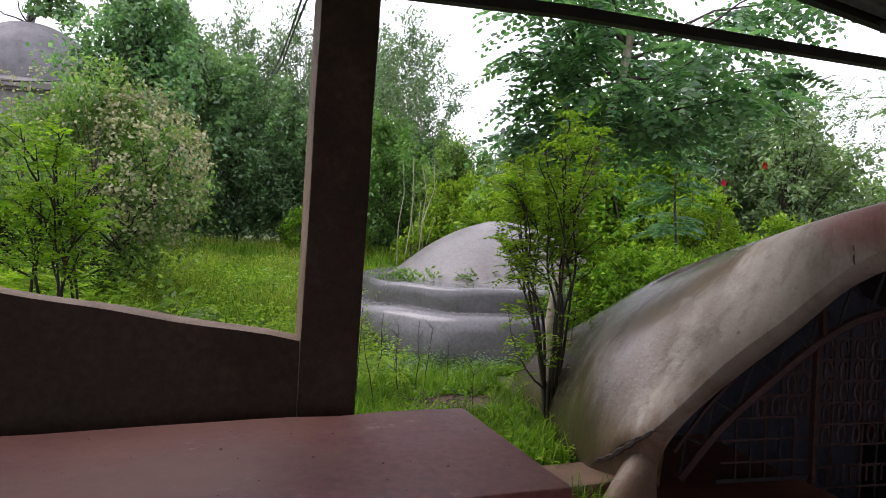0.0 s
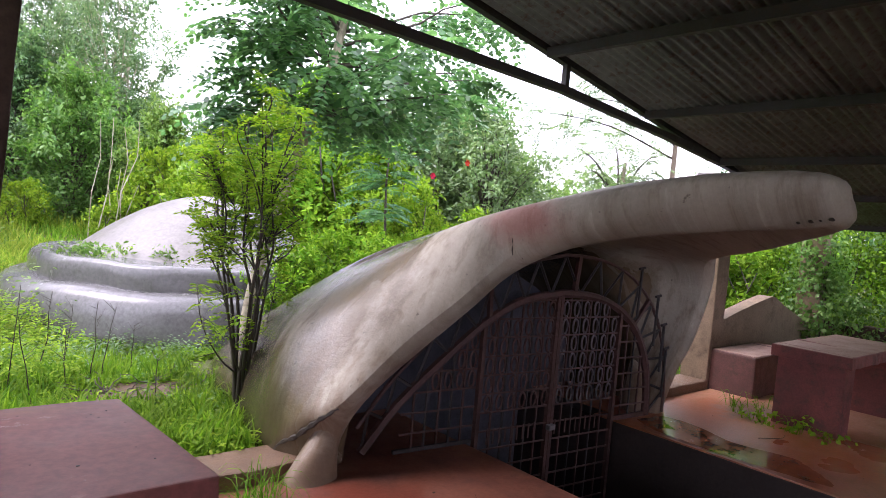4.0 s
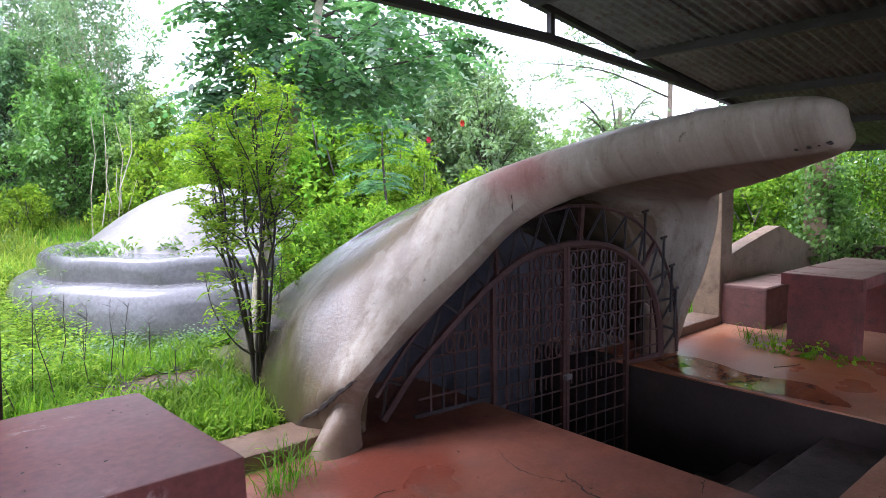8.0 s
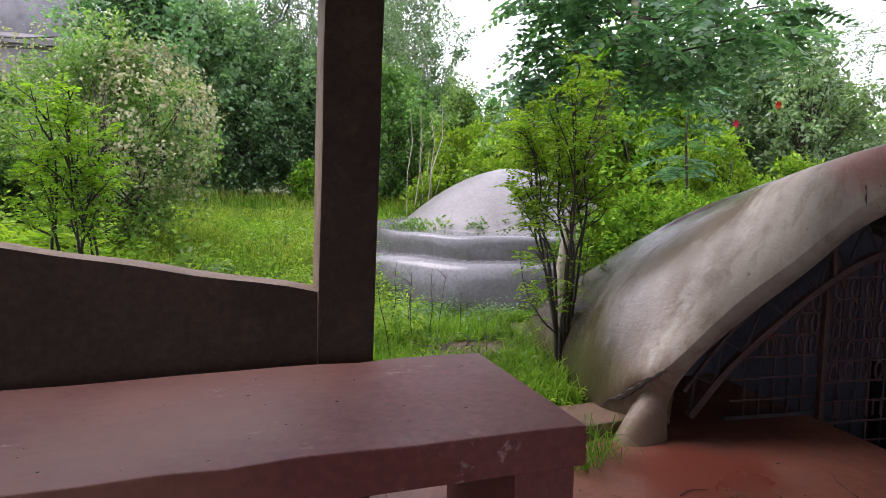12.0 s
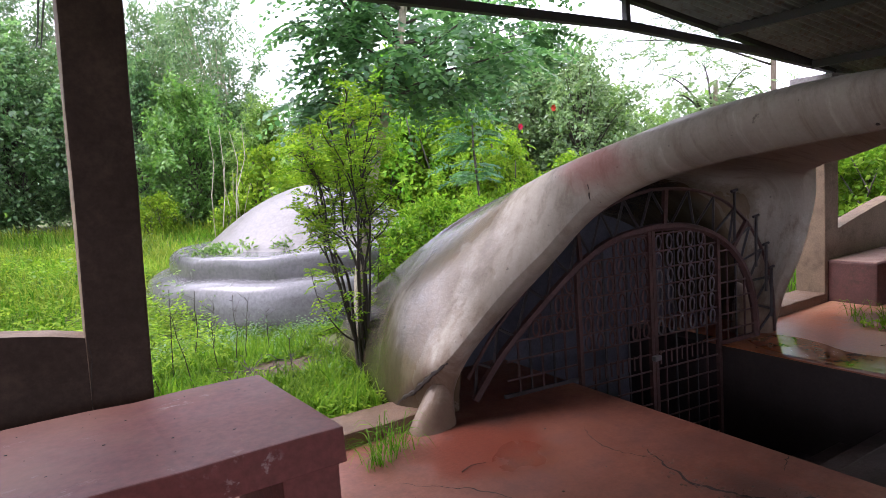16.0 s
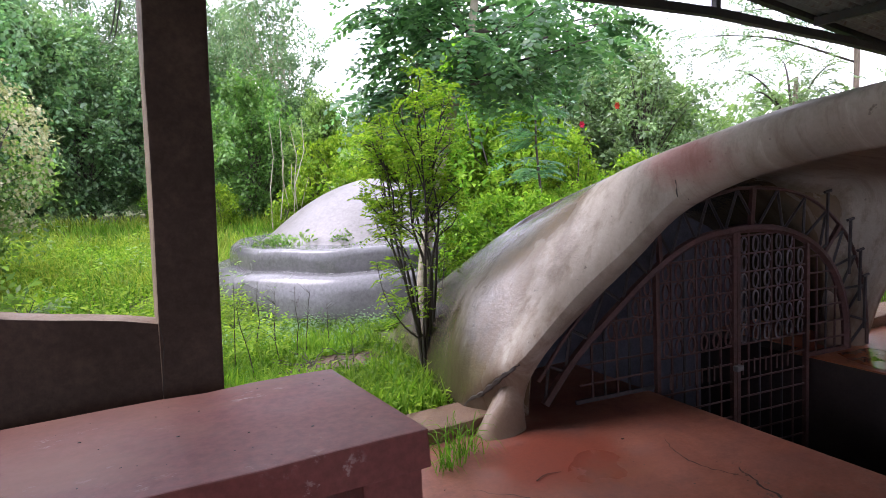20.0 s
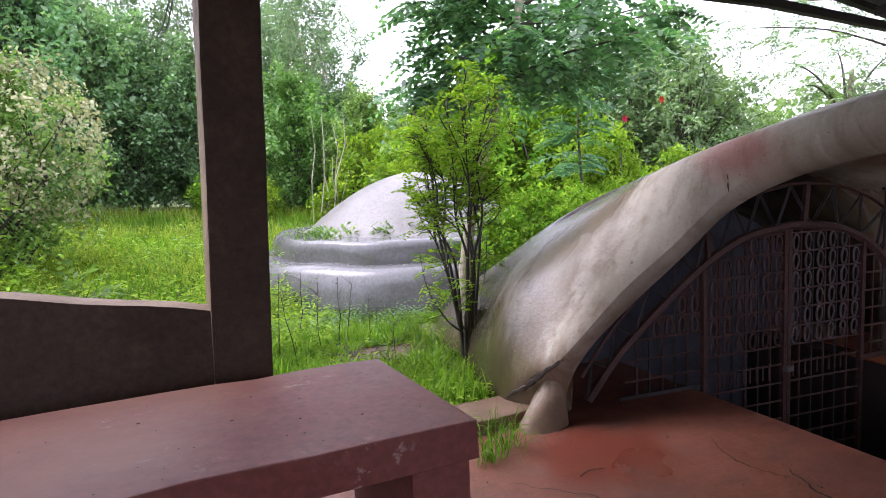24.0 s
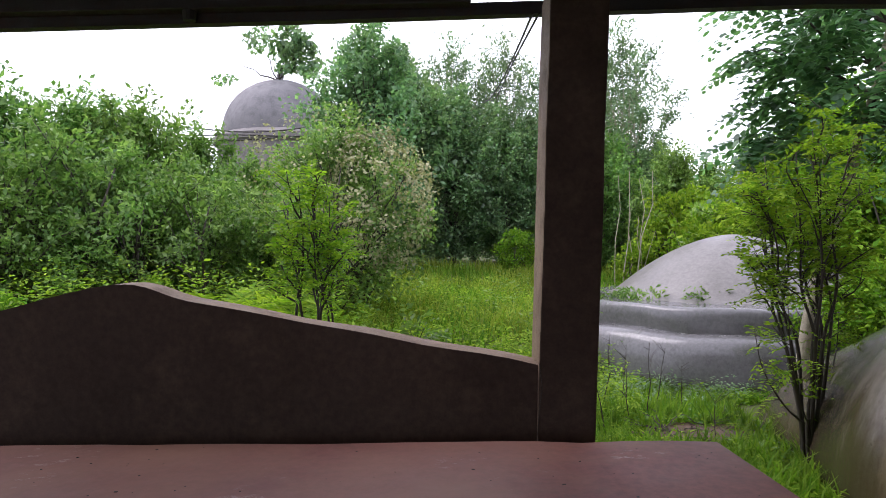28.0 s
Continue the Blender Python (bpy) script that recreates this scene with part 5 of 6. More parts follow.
bush = grow("bush", 1.9, 1.1, 44, 10, 12, 0.11, LEAF_BRIGHT, STEM, "bright green leafy bush in the garden", "garden bushes", "bush", base=0.05, aspect=0.48, spray=0.38, lift=0.6, peak=0.5, stems=4)
plant_row(bush, spots([(4.5, 16.5, 0.6), (8.5, 15.2, 0.5), (14.5, 13.5, 0.55), (22.5, 12, 1.0), (26, 12.9, 1.15), (29.5, 12.5, 1.25), (36, 11.8, 0.85), (40, 11, 0.75), (-31, 8.5, 0.36), (-36, 9, 0.42), (-26, 9.2, 0.55), (44, 12.5, 0.75), (48, 13.5, 0.75), (61.5, 12, 1.0), (64, 10.5, 0.9), (18.5, 14, 0.95), (21, 13.2, 1.0), (38, 9.6, 0.6)]))
for x, y, k, turn in ((5.42, 7.5, 0.52, 40), (5.95, 7.65, 0.62, 130), (6.6, 7.6, 0.6, 250)):
    copy_thing(bush, pose(x, y, 0.05, 0, 0, turn)).scale = (k, k, k)
lime = grow("tree", 3.3, 1.35, 56, 12, 14, 0.115, LEAF_BRIGHT, STEM, "young yellow-green tree behind the dome", "garden trees", base=0.06, aspect=0.5, spray=0.42, lift=0.55, peak=0.45, stems=3)
plant_row(lime, spots([(27, 13.2, 1.0), (31.5, 12.8, 1.05), (35, 11.6, 0.9), (23.5, 13.4, 0.85), (38.5, 10.6, 0.6), (29.5, 14.6, 1.15), (34, 13.6, 1.0)]))
olive = grow("bush", 2.6, 1.2, 56, 11, 14, 0.085, LEAF_MID, STEM, "dense green bush with small leaves", "garden bushes", "bush", base=0.04, aspect=0.45, spray=0.38, peak=0.5, stems=3)
plant_row(olive, spots([(-20, 11.2, 0.88), (-24, 10.5, 1.0), (-28, 10.8, 1.05), (-33, 11, 1.15), (-38, 11, 1.15), (23.5, 13, 0.95), (50.5, 18.5, 0.9), (51.5, 23, 0.9), (54, 24, 0.9), (57, 25, 0.85), (-16, 11.5, 0.82), (32, 13.5, 1.1)]))
for yaw, d, h in ((35.4, 9.4, 2.6),):
    x, y = polar(yaw, d)
    th = tagged(group_at("tree", x, y, hump(x, y)), "young tree with layered bluish feathered leaves", "tree", "garden trees")
    bm = bmesh.new()
    limb(bm, (x, y, 0), (x + 0.1, y, h), 0.03, 0.012, 0.03)
    part("trunk", bm, BARK, th, "thin dark trunk", True)
    n = 60
    a = rng.random(n) * 2 * math.pi
    z = h * (0.55 + 0.45 * rng.random(n))
    mesh_part("crown", fronds(np.stack([np.full(n, x + 0.06), np.full(n, y), z], 1), np.stack([np.cos(a), np.sin(a), 0.35 + 0 * a], 1), 0.35 + 0.35 * rng.random(n), 14, 0.13, 0.3, 0.45), LEAF_BLUE, th)

# large bush with cream blossom
fb = grow("flowering_bush", 3.25, 1.5, 80, 12, 15, 0.085, LEAF_MID, STEM, "large rounded bush covered with small cream blossom", "", "bush", base=0.05, aspect=0.5, spray=0.42, peak=0.5, stems=4)
BX, BY = polar(-11.5, 10.4)
fb.matrix_basis = pose(BX, BY, hump(BX, BY))
mesh_part("blossom", np.concatenate([cloud((BX + 0.75, BY - 0.35, 2.15), (0.75, 0.8, 1.05), 360, 10, 0.05, 0.15, 0.6, 0.9, 0.85), cloud((BX - 0.1, BY - 0.5, 2.6), (1.1, 0.9, 0.9), 120, 7, 0.045, 0.16, 0.6, 0.9, 0.9)]), BLOSSOM, fb, "clusters of tiny cream flowers")

# the slender tree with large feathered leaves
ft = tagged(group_at("feather_leaf_tree", 4.12, 6.0, 0.05), "slender pale-barked tree with drooping feathered dark leaves", "tree")
bm = bmesh.new()
trunk = spline([(4.12, 6.0, 0.0), (4.18, 6.02, 0.7), (4.32, 6.05, 1.3), (4.52, 6.08, 1.9), (4.80, 6.1, 2.75), (4.92, 6.12, 3.3)], 20)
tube(bm, trunk, [0.058 - 0.0012 * k for k in range(21)], 8)
part("trunk", bm, PALEBARK, ft, "smooth pale trunk", True)
tips = []
for k, (dx, dy, z0, z1, r) in enumerate([(1.0, -0.1, 2.5, 2.85, 1.5), (-0.9, 0.2, 2.45, 2.85, 1.25), (0.3, -0.9, 2.6, 2.9, 1.0), (-0.3, 0.9, 2.7, 3.1, 1.2), (0.8, 0.6, 2.7, 3.2, 1.4), (-0.7, -0.5, 2.7, 3.2, 1.1), (0.9, -0.5, 2.9, 3.5, 1.2), (-0.5, 0.2, 3.0, 3.7, 0.9), (0.3, 0.2, 3.1, 3.9, 0.6), (1.0, 0.1, 2.75, 3.05, 1.9), (-1.0, -0.1, 2.75, 3.25, 1.35), (-0.8, 0.5, 2.3, 2.6, 1.0), (0.7, -0.6, 2.35, 2.6, 1.2), (0.9, 0.5, 2.4, 2.6, 1.5), (-0.2, -0.8, 2.4, 2.7, 0.9), (0.1, 0.9, 3.0, 3.6, 1.2), (1.0, -0.2, 3.1, 3.7, 1.5), (-0.9, 0.1, 3.1, 3.8, 1.3), (-0.9, 0.3, 2.2, 2.4, 1.0), (0.9, 0.3, 2.3, 2.45, 1.0)]):
    i = min(range(21), key=lambda q: abs(trunk[q].z - z0))
    a = trunk[i]
    r = r * 0.62 if dx < 0 else r
    b = a + Vector((dx * r, dy * r, z1 - z0))
    bm = bmesh.new()
    pts = limb(bm, a, b, 0.016, 0.005, 0.06)
    part("branch", bm, BARK, ft, smooth=True)
    for q in (1, 2, 3, 4):
        for j in range(9):
            tips.append((pts[q].lerp(pts[min(q + 1, 4)], random.random()), Vector((dx * 0.5 + random.uniform(-1, 1), dy * 0.5 + random.uniform(-1, 1), random.uniform(-0.5, 0.25)))))
mesh_part("crown", fronds([t[0] for t in tips], [t[1] for t in tips], 0.5, 9, 0.078, 0.62, 0.35, leaf_ovals, 0.3), LEAF_FEATHER, ft, "drooping feathered leaves", 6)


def many_stem_shrub(name, x, y, z, stems, height, spread, leaf_mat, label, bare=0.4, side=6, twigs=4, per_twig=3, fl=0.14, leaf=0.032, pairs=7, thick=0.016, trunk=0.22, arms=()):
    """Stems that rise together, part in a V and fork twice; feathered leaves on the outer twigs, few below the height bare."""
    th = tagged(group_at(name, x, y, z), label, "shrub")
    tips, dirs_ = [], []

    def sprig(p, d, n):
        for j in range(n):
            tips.append(p + d * random.uniform(0.0, 1.0))
            dirs_.append(d.normalized() * 0.6 + Vector((random.uniform(-1, 1), random.uniform(-1, 1), random.uniform(-0.35, 0.55))))

    for k in range(stems):
        a = 2 * math.pi * k / stems + random.uniform(-0.4, 0.4)
        r = spread * (0.25 + 0.75 * ((k * 0.618) % 1.0))
        hh = height * random.uniform(0.80, 1.0)
        out = Vector((math.cos(a), math.sin(a), 0))
        base = Vector((x, y, z - 0.05)) + out * 0.035
        kink = [base, base + out * 0.02 + Vector((0, 0, trunk))]
        for f in (0.3, 0.5, 0.72, 1.0):
            kink.append(base + out * r * f ** 0.85 + Vector((random.uniform(-0.05, 0.05), random.uniform(-0.05, 0.05), trunk + (hh - trunk) * f)))
        pts = spline(kink, 20)
        bm = bmesh.new()
        tube(bm, pts, [thick * random.uniform(0.85, 1.1) * (1 - 0.040 * q) for q in range(21)], 6)
        for q in range(side):
            f = bare + (1 - bare) * (q + random.random()) / side
            i = min(19, int(20 * f))
            d = (out * random.uniform(0.1, 0.9) + Vector((random.uniform(-0.7, 0.7), random.uniform(-0.7, 0.7), random.uniform(0.5, 1.3)))).normalized() * height * random.uniform(0.08, 0.15)
            mid = pts[i] + d * 0.5 + Vector((random.uniform(-0.03, 0.03), random.uniform(-0.03, 0.03), 0.0))
            tube(bm, [pts[i], mid, pts[i] + d], [thick * 0.45, thick * 0.32, thick * 0.18], 5, False)
            for j in range(twigs):
                g = random.uniform(0.25, 1.0)
                p = pts[i].lerp(mid, 2 * g) if g < 0.5 else mid.lerp(pts[i] + d, 2 * g - 1)
                e = Vector((random.uniform(-1, 1), random.uniform(-1, 1), random.uniform(-0.2, 0.9))).normalized() * random.uniform(0.06, 0.16)
                tube(bm, [p, p + e], [thick * 0.2, thick * 0.1], 3, False)
                sprig(p, e, per_twig + (1 if f > 0.6 else 0))
        for q in range(3):
            p = pts[random.randint(4, 9)]
            e = (out + Vector((random.uniform(-0.5, 0.5), random.uniform(-0.5, 0.5), 0.6))).normalized() * random.uniform(0.06, 0.14)
            tube(bm, [p, p + e], [thick * 0.25, thick * 0.12], 3, False)
            sprig(p, e, 1)
        part("stem", bm, STEM, th, smooth=True)
    # lower arms that reach out to the side, almost bare
    for dx, dy, rise in arms:
        o = Vector((x, y, z + 0.22))
        e = o + Vector((dx, dy, rise))
        pts = spline([o, o + Vector((dx * 0.45, dy * 0.45, rise * 0.22)), o + Vector((dx * 0.85, dy * 0.85, rise * 0.6)), e], 12)
        bm = bmesh.new()
        tube(bm, pts, [thick * (0.5 - 0.03 * q) for q in range(13)], 5)
        for q in (5, 7, 8, 9, 10, 11, 12):
            d = Vector((random.uniform(-1, 1), random.uniform(-1, 1), random.uniform(-0.2, 0.8))).normalized() * 0.11
            tube(bm, [pts[q], pts[q] + d], [0.004, 0.002], 4)
            sprig(pts[q], d, 3)
        part("stem", bm, STEM, th, "thin arching side stem", True)
    mesh_part("foliage", fronds(tips, dirs_, fl, pairs, leaf, 0.42, 0.3), leaf_mat, th, "small feathered bright green leaves")
    return th


many_stem_shrub("shrub", 3.86, 5.36, 0.1, 11, 2.15, 0.36, LEAF_BRIGHT, "many-stemmed shrub with thin dark stems and small feathered leaves", 0.54, 7, 4, 2, 0.12, 0.044, 5, 0.0155, 0.33, ((-0.40, -0.12, 0.66), (-0.26, -0.25, 0.80), (0.38, -0.30, 0.55), (0.30, 0.2, 0.7)))
many_stem_shrub("shrub", 0.72, 5.6, 0.08, 7, 1.95, 0.20, LEAF_BRIGHT, "shrub with straight dark stems and feathery bright leaves behind the parapet", 0.64, 5, 4, 2, 0.14, 0.042, 6, 0.018, 0.3)
many_stem_shrub("shrub", 1.45, 5.3, 0.08, 3, 1.05, 0.22, LEAF_MID, "young sapling with broad leaves behind the parapet", 0.5, 4, 3, 2, 0.13, 0.065, 3, 0.009)

# palm-like fronds low in the garden
pf = tagged(group_at("palm_clump", -0.75, 7.6, 0.05), "low clump of arching palm fronds", "palm")
a = rng.random(26) * 2 * math.pi
mesh_part("foliage", fronds(np.tile([-0.75, 7.6, 0.55], (26, 1)), np.stack([np.cos(a), np.sin(a), 0.5 + 0.8 * rng.random(26)], 1), 1.35, 26, 0.28, 0.1, 0.45), LEAF_BRIGHT, pf)

# red hibiscus flowers
for yaw, d, z in ((39.4, 13.4, 2.4), (42.3, 13.2, 2.7)):
    x, y = polar(yaw, d)
    fl = tagged(group_at("red_flower", x, y, z), "single red flower among dark leaves", "flower", "red flowers")
    aa = np.arange(6) / 6 * 2 * math.pi
    al = np.stack([np.cos(aa), -0.6 + 0 * aa, np.sin(aa)], 1)
    mesh_part("bloom", leaf_quads(np.tile([x, y - 0.1, z], (6, 1)), al, np.tile([0, -1.0, 0], (6, 1)), 0.085, 0.08), REDFLOWER, fl)

# creeper hedge behind the east parapet
hd = tagged(group_at("creeper_hedge", 12.9, 1.5, 0), "dense creeper hedge behind the low parapet, leaves painted lit and shaded", "hedge")
for k in range(90):
    bm = bmesh.new()
    y = random.uniform(-5, 6.5)
    limb(bm, (12.8 + random.uniform(-0.3, 0.3), y, -0.1), (12.6 + random.uniform(-0.4, 0.4), y + random.uniform(-0.8, 0.8), random.uniform(1.5, 2.9)), 0.009, 0.004, 0.12, 5)
    part("stem", bm, STEM, hd)
mesh_part("foliage", np.concatenate([cloud((12.9, y, z), (0.8, 1.1, 0.9), 190 if z > 1.5 else 110, 24, 0.052, 0.2, 0.5, 0.62, 0.45) for y in (2.2, 3.2, 4.6, 6.0) for z in (0.8, 2.0)] + [cloud((12.95, y, 2.2), (0.7, 1.1, 0.6), 90, 22, 0.052, 0.2, 0.5, 0.62, 0.45) for y in (-4.5, -3, -1.5, 0, 1.2)]), LEAF_MID, hd)
# South and lower leaves take the shaded green, shade by colour.
mesh_part("foliage", np.concatenate([cloud((12.9, y, z), (0.8, 1.0, 0.7), 70, 24, 0.05, 0.2, 0.5, 0.62, 0.5) for y in (-4.5, -3.2, -2, -0.8, 0.4, 1.6) for z in (0.9, 1.7)]), LEAF_SHADE, hd, "leaves lower in the hedge, shade put into their green")
# Bright leaves on the north part: light put into their colour.
mesh_part("foliage", np.concatenate([cloud((12.75, y, z), (0.85, 1.0, 0.75), 150, 22, 0.055, 0.22, 0.5, 0.62, 0.6) for y in (2.4, 3.2, 4.0, 4.8, 5.8) for z in (1.0, 1.9)]), LEAF_BRIGHT, hd, "yellow-green shoots, light put into their colour")
# Added leaf layer, over 4 m tall, keeps east light off the floor.
mesh_part("foliage", np.concatenate([cloud((13.6, y, 2.2), (0.7, 1.1, 2.2), 190, 20, 0.08, 0.3, 0.5, 0.65, 0.5) for y in (-4.5, -3, -1.5, 0, 1.5, 3.0, 4.5, 6.0)]), LEAF_SHADE, hd, "tall leaf layer added behind the hedge to block the east light")
cr = tagged(group_at("creeper", 11.5, 4.6, 0), "creeper climbing over the corner pillar", "creeper")
for k in range(6):
    bm = bmesh.new()
    limb(bm, (11.44 + 0.05 * k, 4.33, 0.0), (11.42 + 0.06 * k, 4.32, 1.2 + 0.1 * k), 0.01, 0.004, 0.06, 5)
    part("stem", bm, STEM, cr)
mesh_part("foliage", np.concatenate([cloud((11.42, 4.35, 0.8), (0.45, 0.35, 0.55), 90, 20, 0.07, 0.16, 0.4, 0.65), cloud((11.5, 4.4, 1.45), (0.3, 0.3, 0.45), 60, 18, 0.07, 0.14, 0.4, 0.65), cloud((11.45, 3.6, 0.75), (0.25, 0.6, 0.3), 50, 18, 0.065, 0.14, 0.4, 0.65)]), LEAF_MID, cr)
hg = tagged(group_at("hanging_creeper", 11.4, 2.5, 1.8), "thin creeper shoots hanging from the eave", "creeper")
mesh_part("foliage", np.concatenate([cloud((11.42, y, 1.78 - 0.1 * random.random()), (0.12, 0.22, 0.14), 9, 7, 0.06, 0.1, 0.2, 0.7) for y in (0.2, 0.7, 1.1, 1.6, 2.0, 2.3, 2.9, 3.3, 3.7, -0.3)]), LEAF_DARK, hg)


# ---------------------------------------------------------------- grass and weeds
def clear_of_things(x, y):
    ok = np.hypot(x - DX, y - DY) > 2.24
    ok &= ~((np.abs(x - XC) < np.where(y < 5.0, 1.93, 1.72)) & (y < 7.2))
    ok &= ~((x > -3) & (x < 8.8) & (y < 4.72))
    bare = np.hypot((x - 3.38) / 0.62, (y - 6.1) / 0.36)
    ok &= bare > 0.85 + 0.45 * np.sin(x * 17) * np.sin(y * 23)
    return ok


def blades(n, x0, x1, y0, y1, h0, h1, w, material, name, label, patch=0.0):
    x, y = x0 + (x1 - x0) * rng.random(n), y0 + (y1 - y0) * rng.random(n)
    ok = clear_of_things(x, y)
    if h1 > 0.3:
        ok &= ~((x > 2.0) & (x < 8.5) & (y < 9.6))
    if patch:
        ok &= (np.sin(x * 2.1 + 1) + np.sin(y * 1.7 + x) + rng.normal(size=n) * 0.5) > patch
    x, y = x[ok], y[ok]
    n = len(x)
    z = np.array([hump(a, b) for a, b in zip(x, y)]) - 0.02
    base = np.stack([x, y, z], 1)
    ang = rng.random(n) * 2 * math.pi
    lean = np.stack([np.cos(ang), np.sin(ang), np.zeros(n)], 1)
    sd = np.stack([-np.sin(ang), np.cos(ang), np.zeros(n)], 1)
    h = (h0 + (h1 - h0) * rng.random(n) ** 1.5)[:, None]
    ww = (w * (0.6 + 0.8 * rng.random(n)))[:, None]
    k = (0.2 + 0.65 * rng.random(n))[:, None]
    mid = base + np.array([0, 0, 0.65]) * h + lean * h * k * 0.35
    tip = base + np.array([0, 0, 0.95]) * h + lean * h * k
    v = np.stack([base - sd * ww / 2, base + sd * ww / 2, mid - sd * ww / 2, mid + sd * ww / 2, tip - sd * ww / 12, tip + sd * ww / 12], 1)
    return tagged(new(name, strips_mesh(name, v, material)), label, "grass", kind="stuff")


blades(42000, -3.5, 8.5, 4.7, 9.5, 0.05, 0.17, 0.009, GRASS, "grass", "lush wet green grass")
blades(30000, -6, 10, 8.5, 18, 0.1, 0.4, 0.015, GRASS, "grass", "tall lush grass further back in the garden")
blades(42000, -4, 5.5, 6.5, 19, 0.12, 0.45, 0.014, GRASS_DRY, "grass", "tall yellowing grass in patches", -0.3)
blades(12000, 2.3, 4.6, 4.69, 7.2, 0.08, 0.26, 0.011, GRASS, "grass", "long arching grass near the kerb", -0.2)
blades(5000, 8.9, 13, 4.8, 9.5, 0.1, 0.4, 0.015, GRASS, "grass", "grass behind the hood")


def weeds(n, x0, x1, y0, y1, size, material, label, hmax=0.16, per=9, aspect=0.42, spread=0.06, patchy=0.0, spire=0.0):
    """Leafy herbs: leaves whorled round short stems, reaching out and up, in drifts."""
    x, y = x0 + (x1 - x0) * rng.random(n), y0 + (y1 - y0) * rng.random(n)
    ok = clear_of_things(x, y)
    if patchy:
        ok &= np.sin(x * 3.1 + 2 * np.sin(y * 1.3)) + np.sin(y * 2.7 + x * 1.1) + rng.normal(size=n) * 0.35 > patchy
    x, y = x[ok], y[ok]
    c = np.stack([x, y, [hump(a, b) for a, b in zip(x, y)]], 1)
    m = len(c)
    tall = hmax * (0.35 + 0.65 * rng.random((m, 1)) ** 1.5)
    f = rng.random((m, per))
    ang = rng.random((m, per)) * 2 * math.pi
    out = np.stack([np.cos(ang), np.sin(ang), 0 * ang], 2)
    lean = rng.normal(size=(m, 1, 3)) * np.array([0.25, 0.25, 0.0])
    p = c[:, None] + (np.array([0, 0, 1.0]) + lean) * (f * tall)[:, :, None] + out * (spread * (1 - spire * f) * rng.random((m, per)))[:, :, None]
    al = out + np.array([0, 0, 1.0]) * (0.15 + 0.75 * rng.random((m, per, 1)))
    nr = np.array([0, 0, 1.0]) - out * 0.5 + rng.normal(size=p.shape) * 0.3
    ln = size * (0.55 + 0.8 * rng.random(m * per))
    ob = new("weeds", quads_mesh("weeds", leaf_ovals(p.reshape(-1, 3), al.reshape(-1, 3), nr.reshape(-1, 3), ln, ln * aspect, 0.25), material, 6))
    return tagged(ob, label, "weeds", kind="stuff")


weeds(9000, 2.2, 5.2, 4.72, 8.2, 0.038, LEAF_BRIGHT, "bright small-leaved weeds carpeting the ground", 0.1, 9, 0.46, 0.05, -0.9)
weeds(3000, 2.2, 5.2, 4.72, 8.2, 0.036, LEAF_MID, "darker small-leaved weeds among the grass", 0.14, 10, 0.4, 0.05, 0.2)
weeds(1500, 2.7, 4.4, 4.72, 6.5, 0.05, LEAF_BRIGHT, "lush narrow-leaved weeds round the shrub's foot", 0.14, 12, 0.26, 0.05)
weeds(420, 2.25, 3.15, 6.2, 8.8, 0.04, LEAF_BRIGHT, "tall weeds in front of the dome's tier", 0.5, 26, 0.4, 0.06, 0.0, 0.7)
weeds(260, 2.3, 4.6, 6.9, 7.8, 0.034, LEAF_OLIVE, "greyish low herbs along the foot of the dome", 0.25, 16, 0.4, 0.05)
weeds(2600, -3.0, 2.4, 4.5, 8.5, 0.055, LEAF_BRIGHT, "broad-leaved weeds behind the parapet", 0.34, 12, 0.42, 0.08)
weeds(900, -3.0, 2.4, 4.5, 8.5, 0.06, LEAF_MID, "darker tall weeds behind the parapet", 0.6, 18, 0.42, 0.09, 0.5, 0.5)
weeds(5200, -5.0, 3.2, 8.0, 15.0, 0.065, LEAF_BRIGHT, "yellow-green weeds all over the meadow", 0.4, 11, 0.4, 0.1)
weeds(900, -5.0, 3.4, 8.0, 15.5, 0.07, LEAF_MID, "darker drifts of taller weeds in the meadow", 0.75, 18, 0.4, 0.12, 0.9, 0.5)
weeds(1500, -7.0, 0.4, 7.2, 10.4, 0.065, LEAF_BRIGHT, "tall yellow-green weeds before the bushes", 1.3, 24, 0.4, 0.1, 0.0, 0.5)
weeds(500, 5.9, 8.3, 7.3, 9.6, 0.08, LEAF_BRIGHT, "bright weeds between the hood and the dome", 0.7, 18, 0.4, 0.1, 0.0, 0.4)


def tuft(x, y, z, n, length, width, material, label, name="grass_tuft"):
    th = tagged(group_at(name, x, y, z), label, "grass", "grass tufts")
    out = []
    for k in range(n):
        a = rng.random() * 2 * math.pi
        L = length * (0.55 + 0.5 * rng.random())
        d = np.array([math.cos(a), math.sin(a), 0])
        s = np.array([-d[1], d[0], 0])
        up = 0.75 + 0.75 * rng.random()
        root = np.array([x, y, z]) + np.array([rng.normal() * 0.05, rng.normal() * 0.035, 0])
        s = s + np.array([0, 0, rng.normal() * 0.4])
        prev = None
        for i in range(6):
            t = i / 5
            p = root + d * (0.01 + L * t * (0.35 + 0.6 * t)) + np.array([0, 0, 1]) * L * (1.25 * up * t - 0.95 * up * t * t * t)
            w = width * (1 - t) ** 0.7 + 0.0008
            cur = (p - s * w / 2, p + s * w / 2)
            if prev is not None:
                out.append([prev[0], prev[1], cur[1], cur[0]])
            prev = cur
    mesh_part("foliage", np.array(out), material, th)
    return th


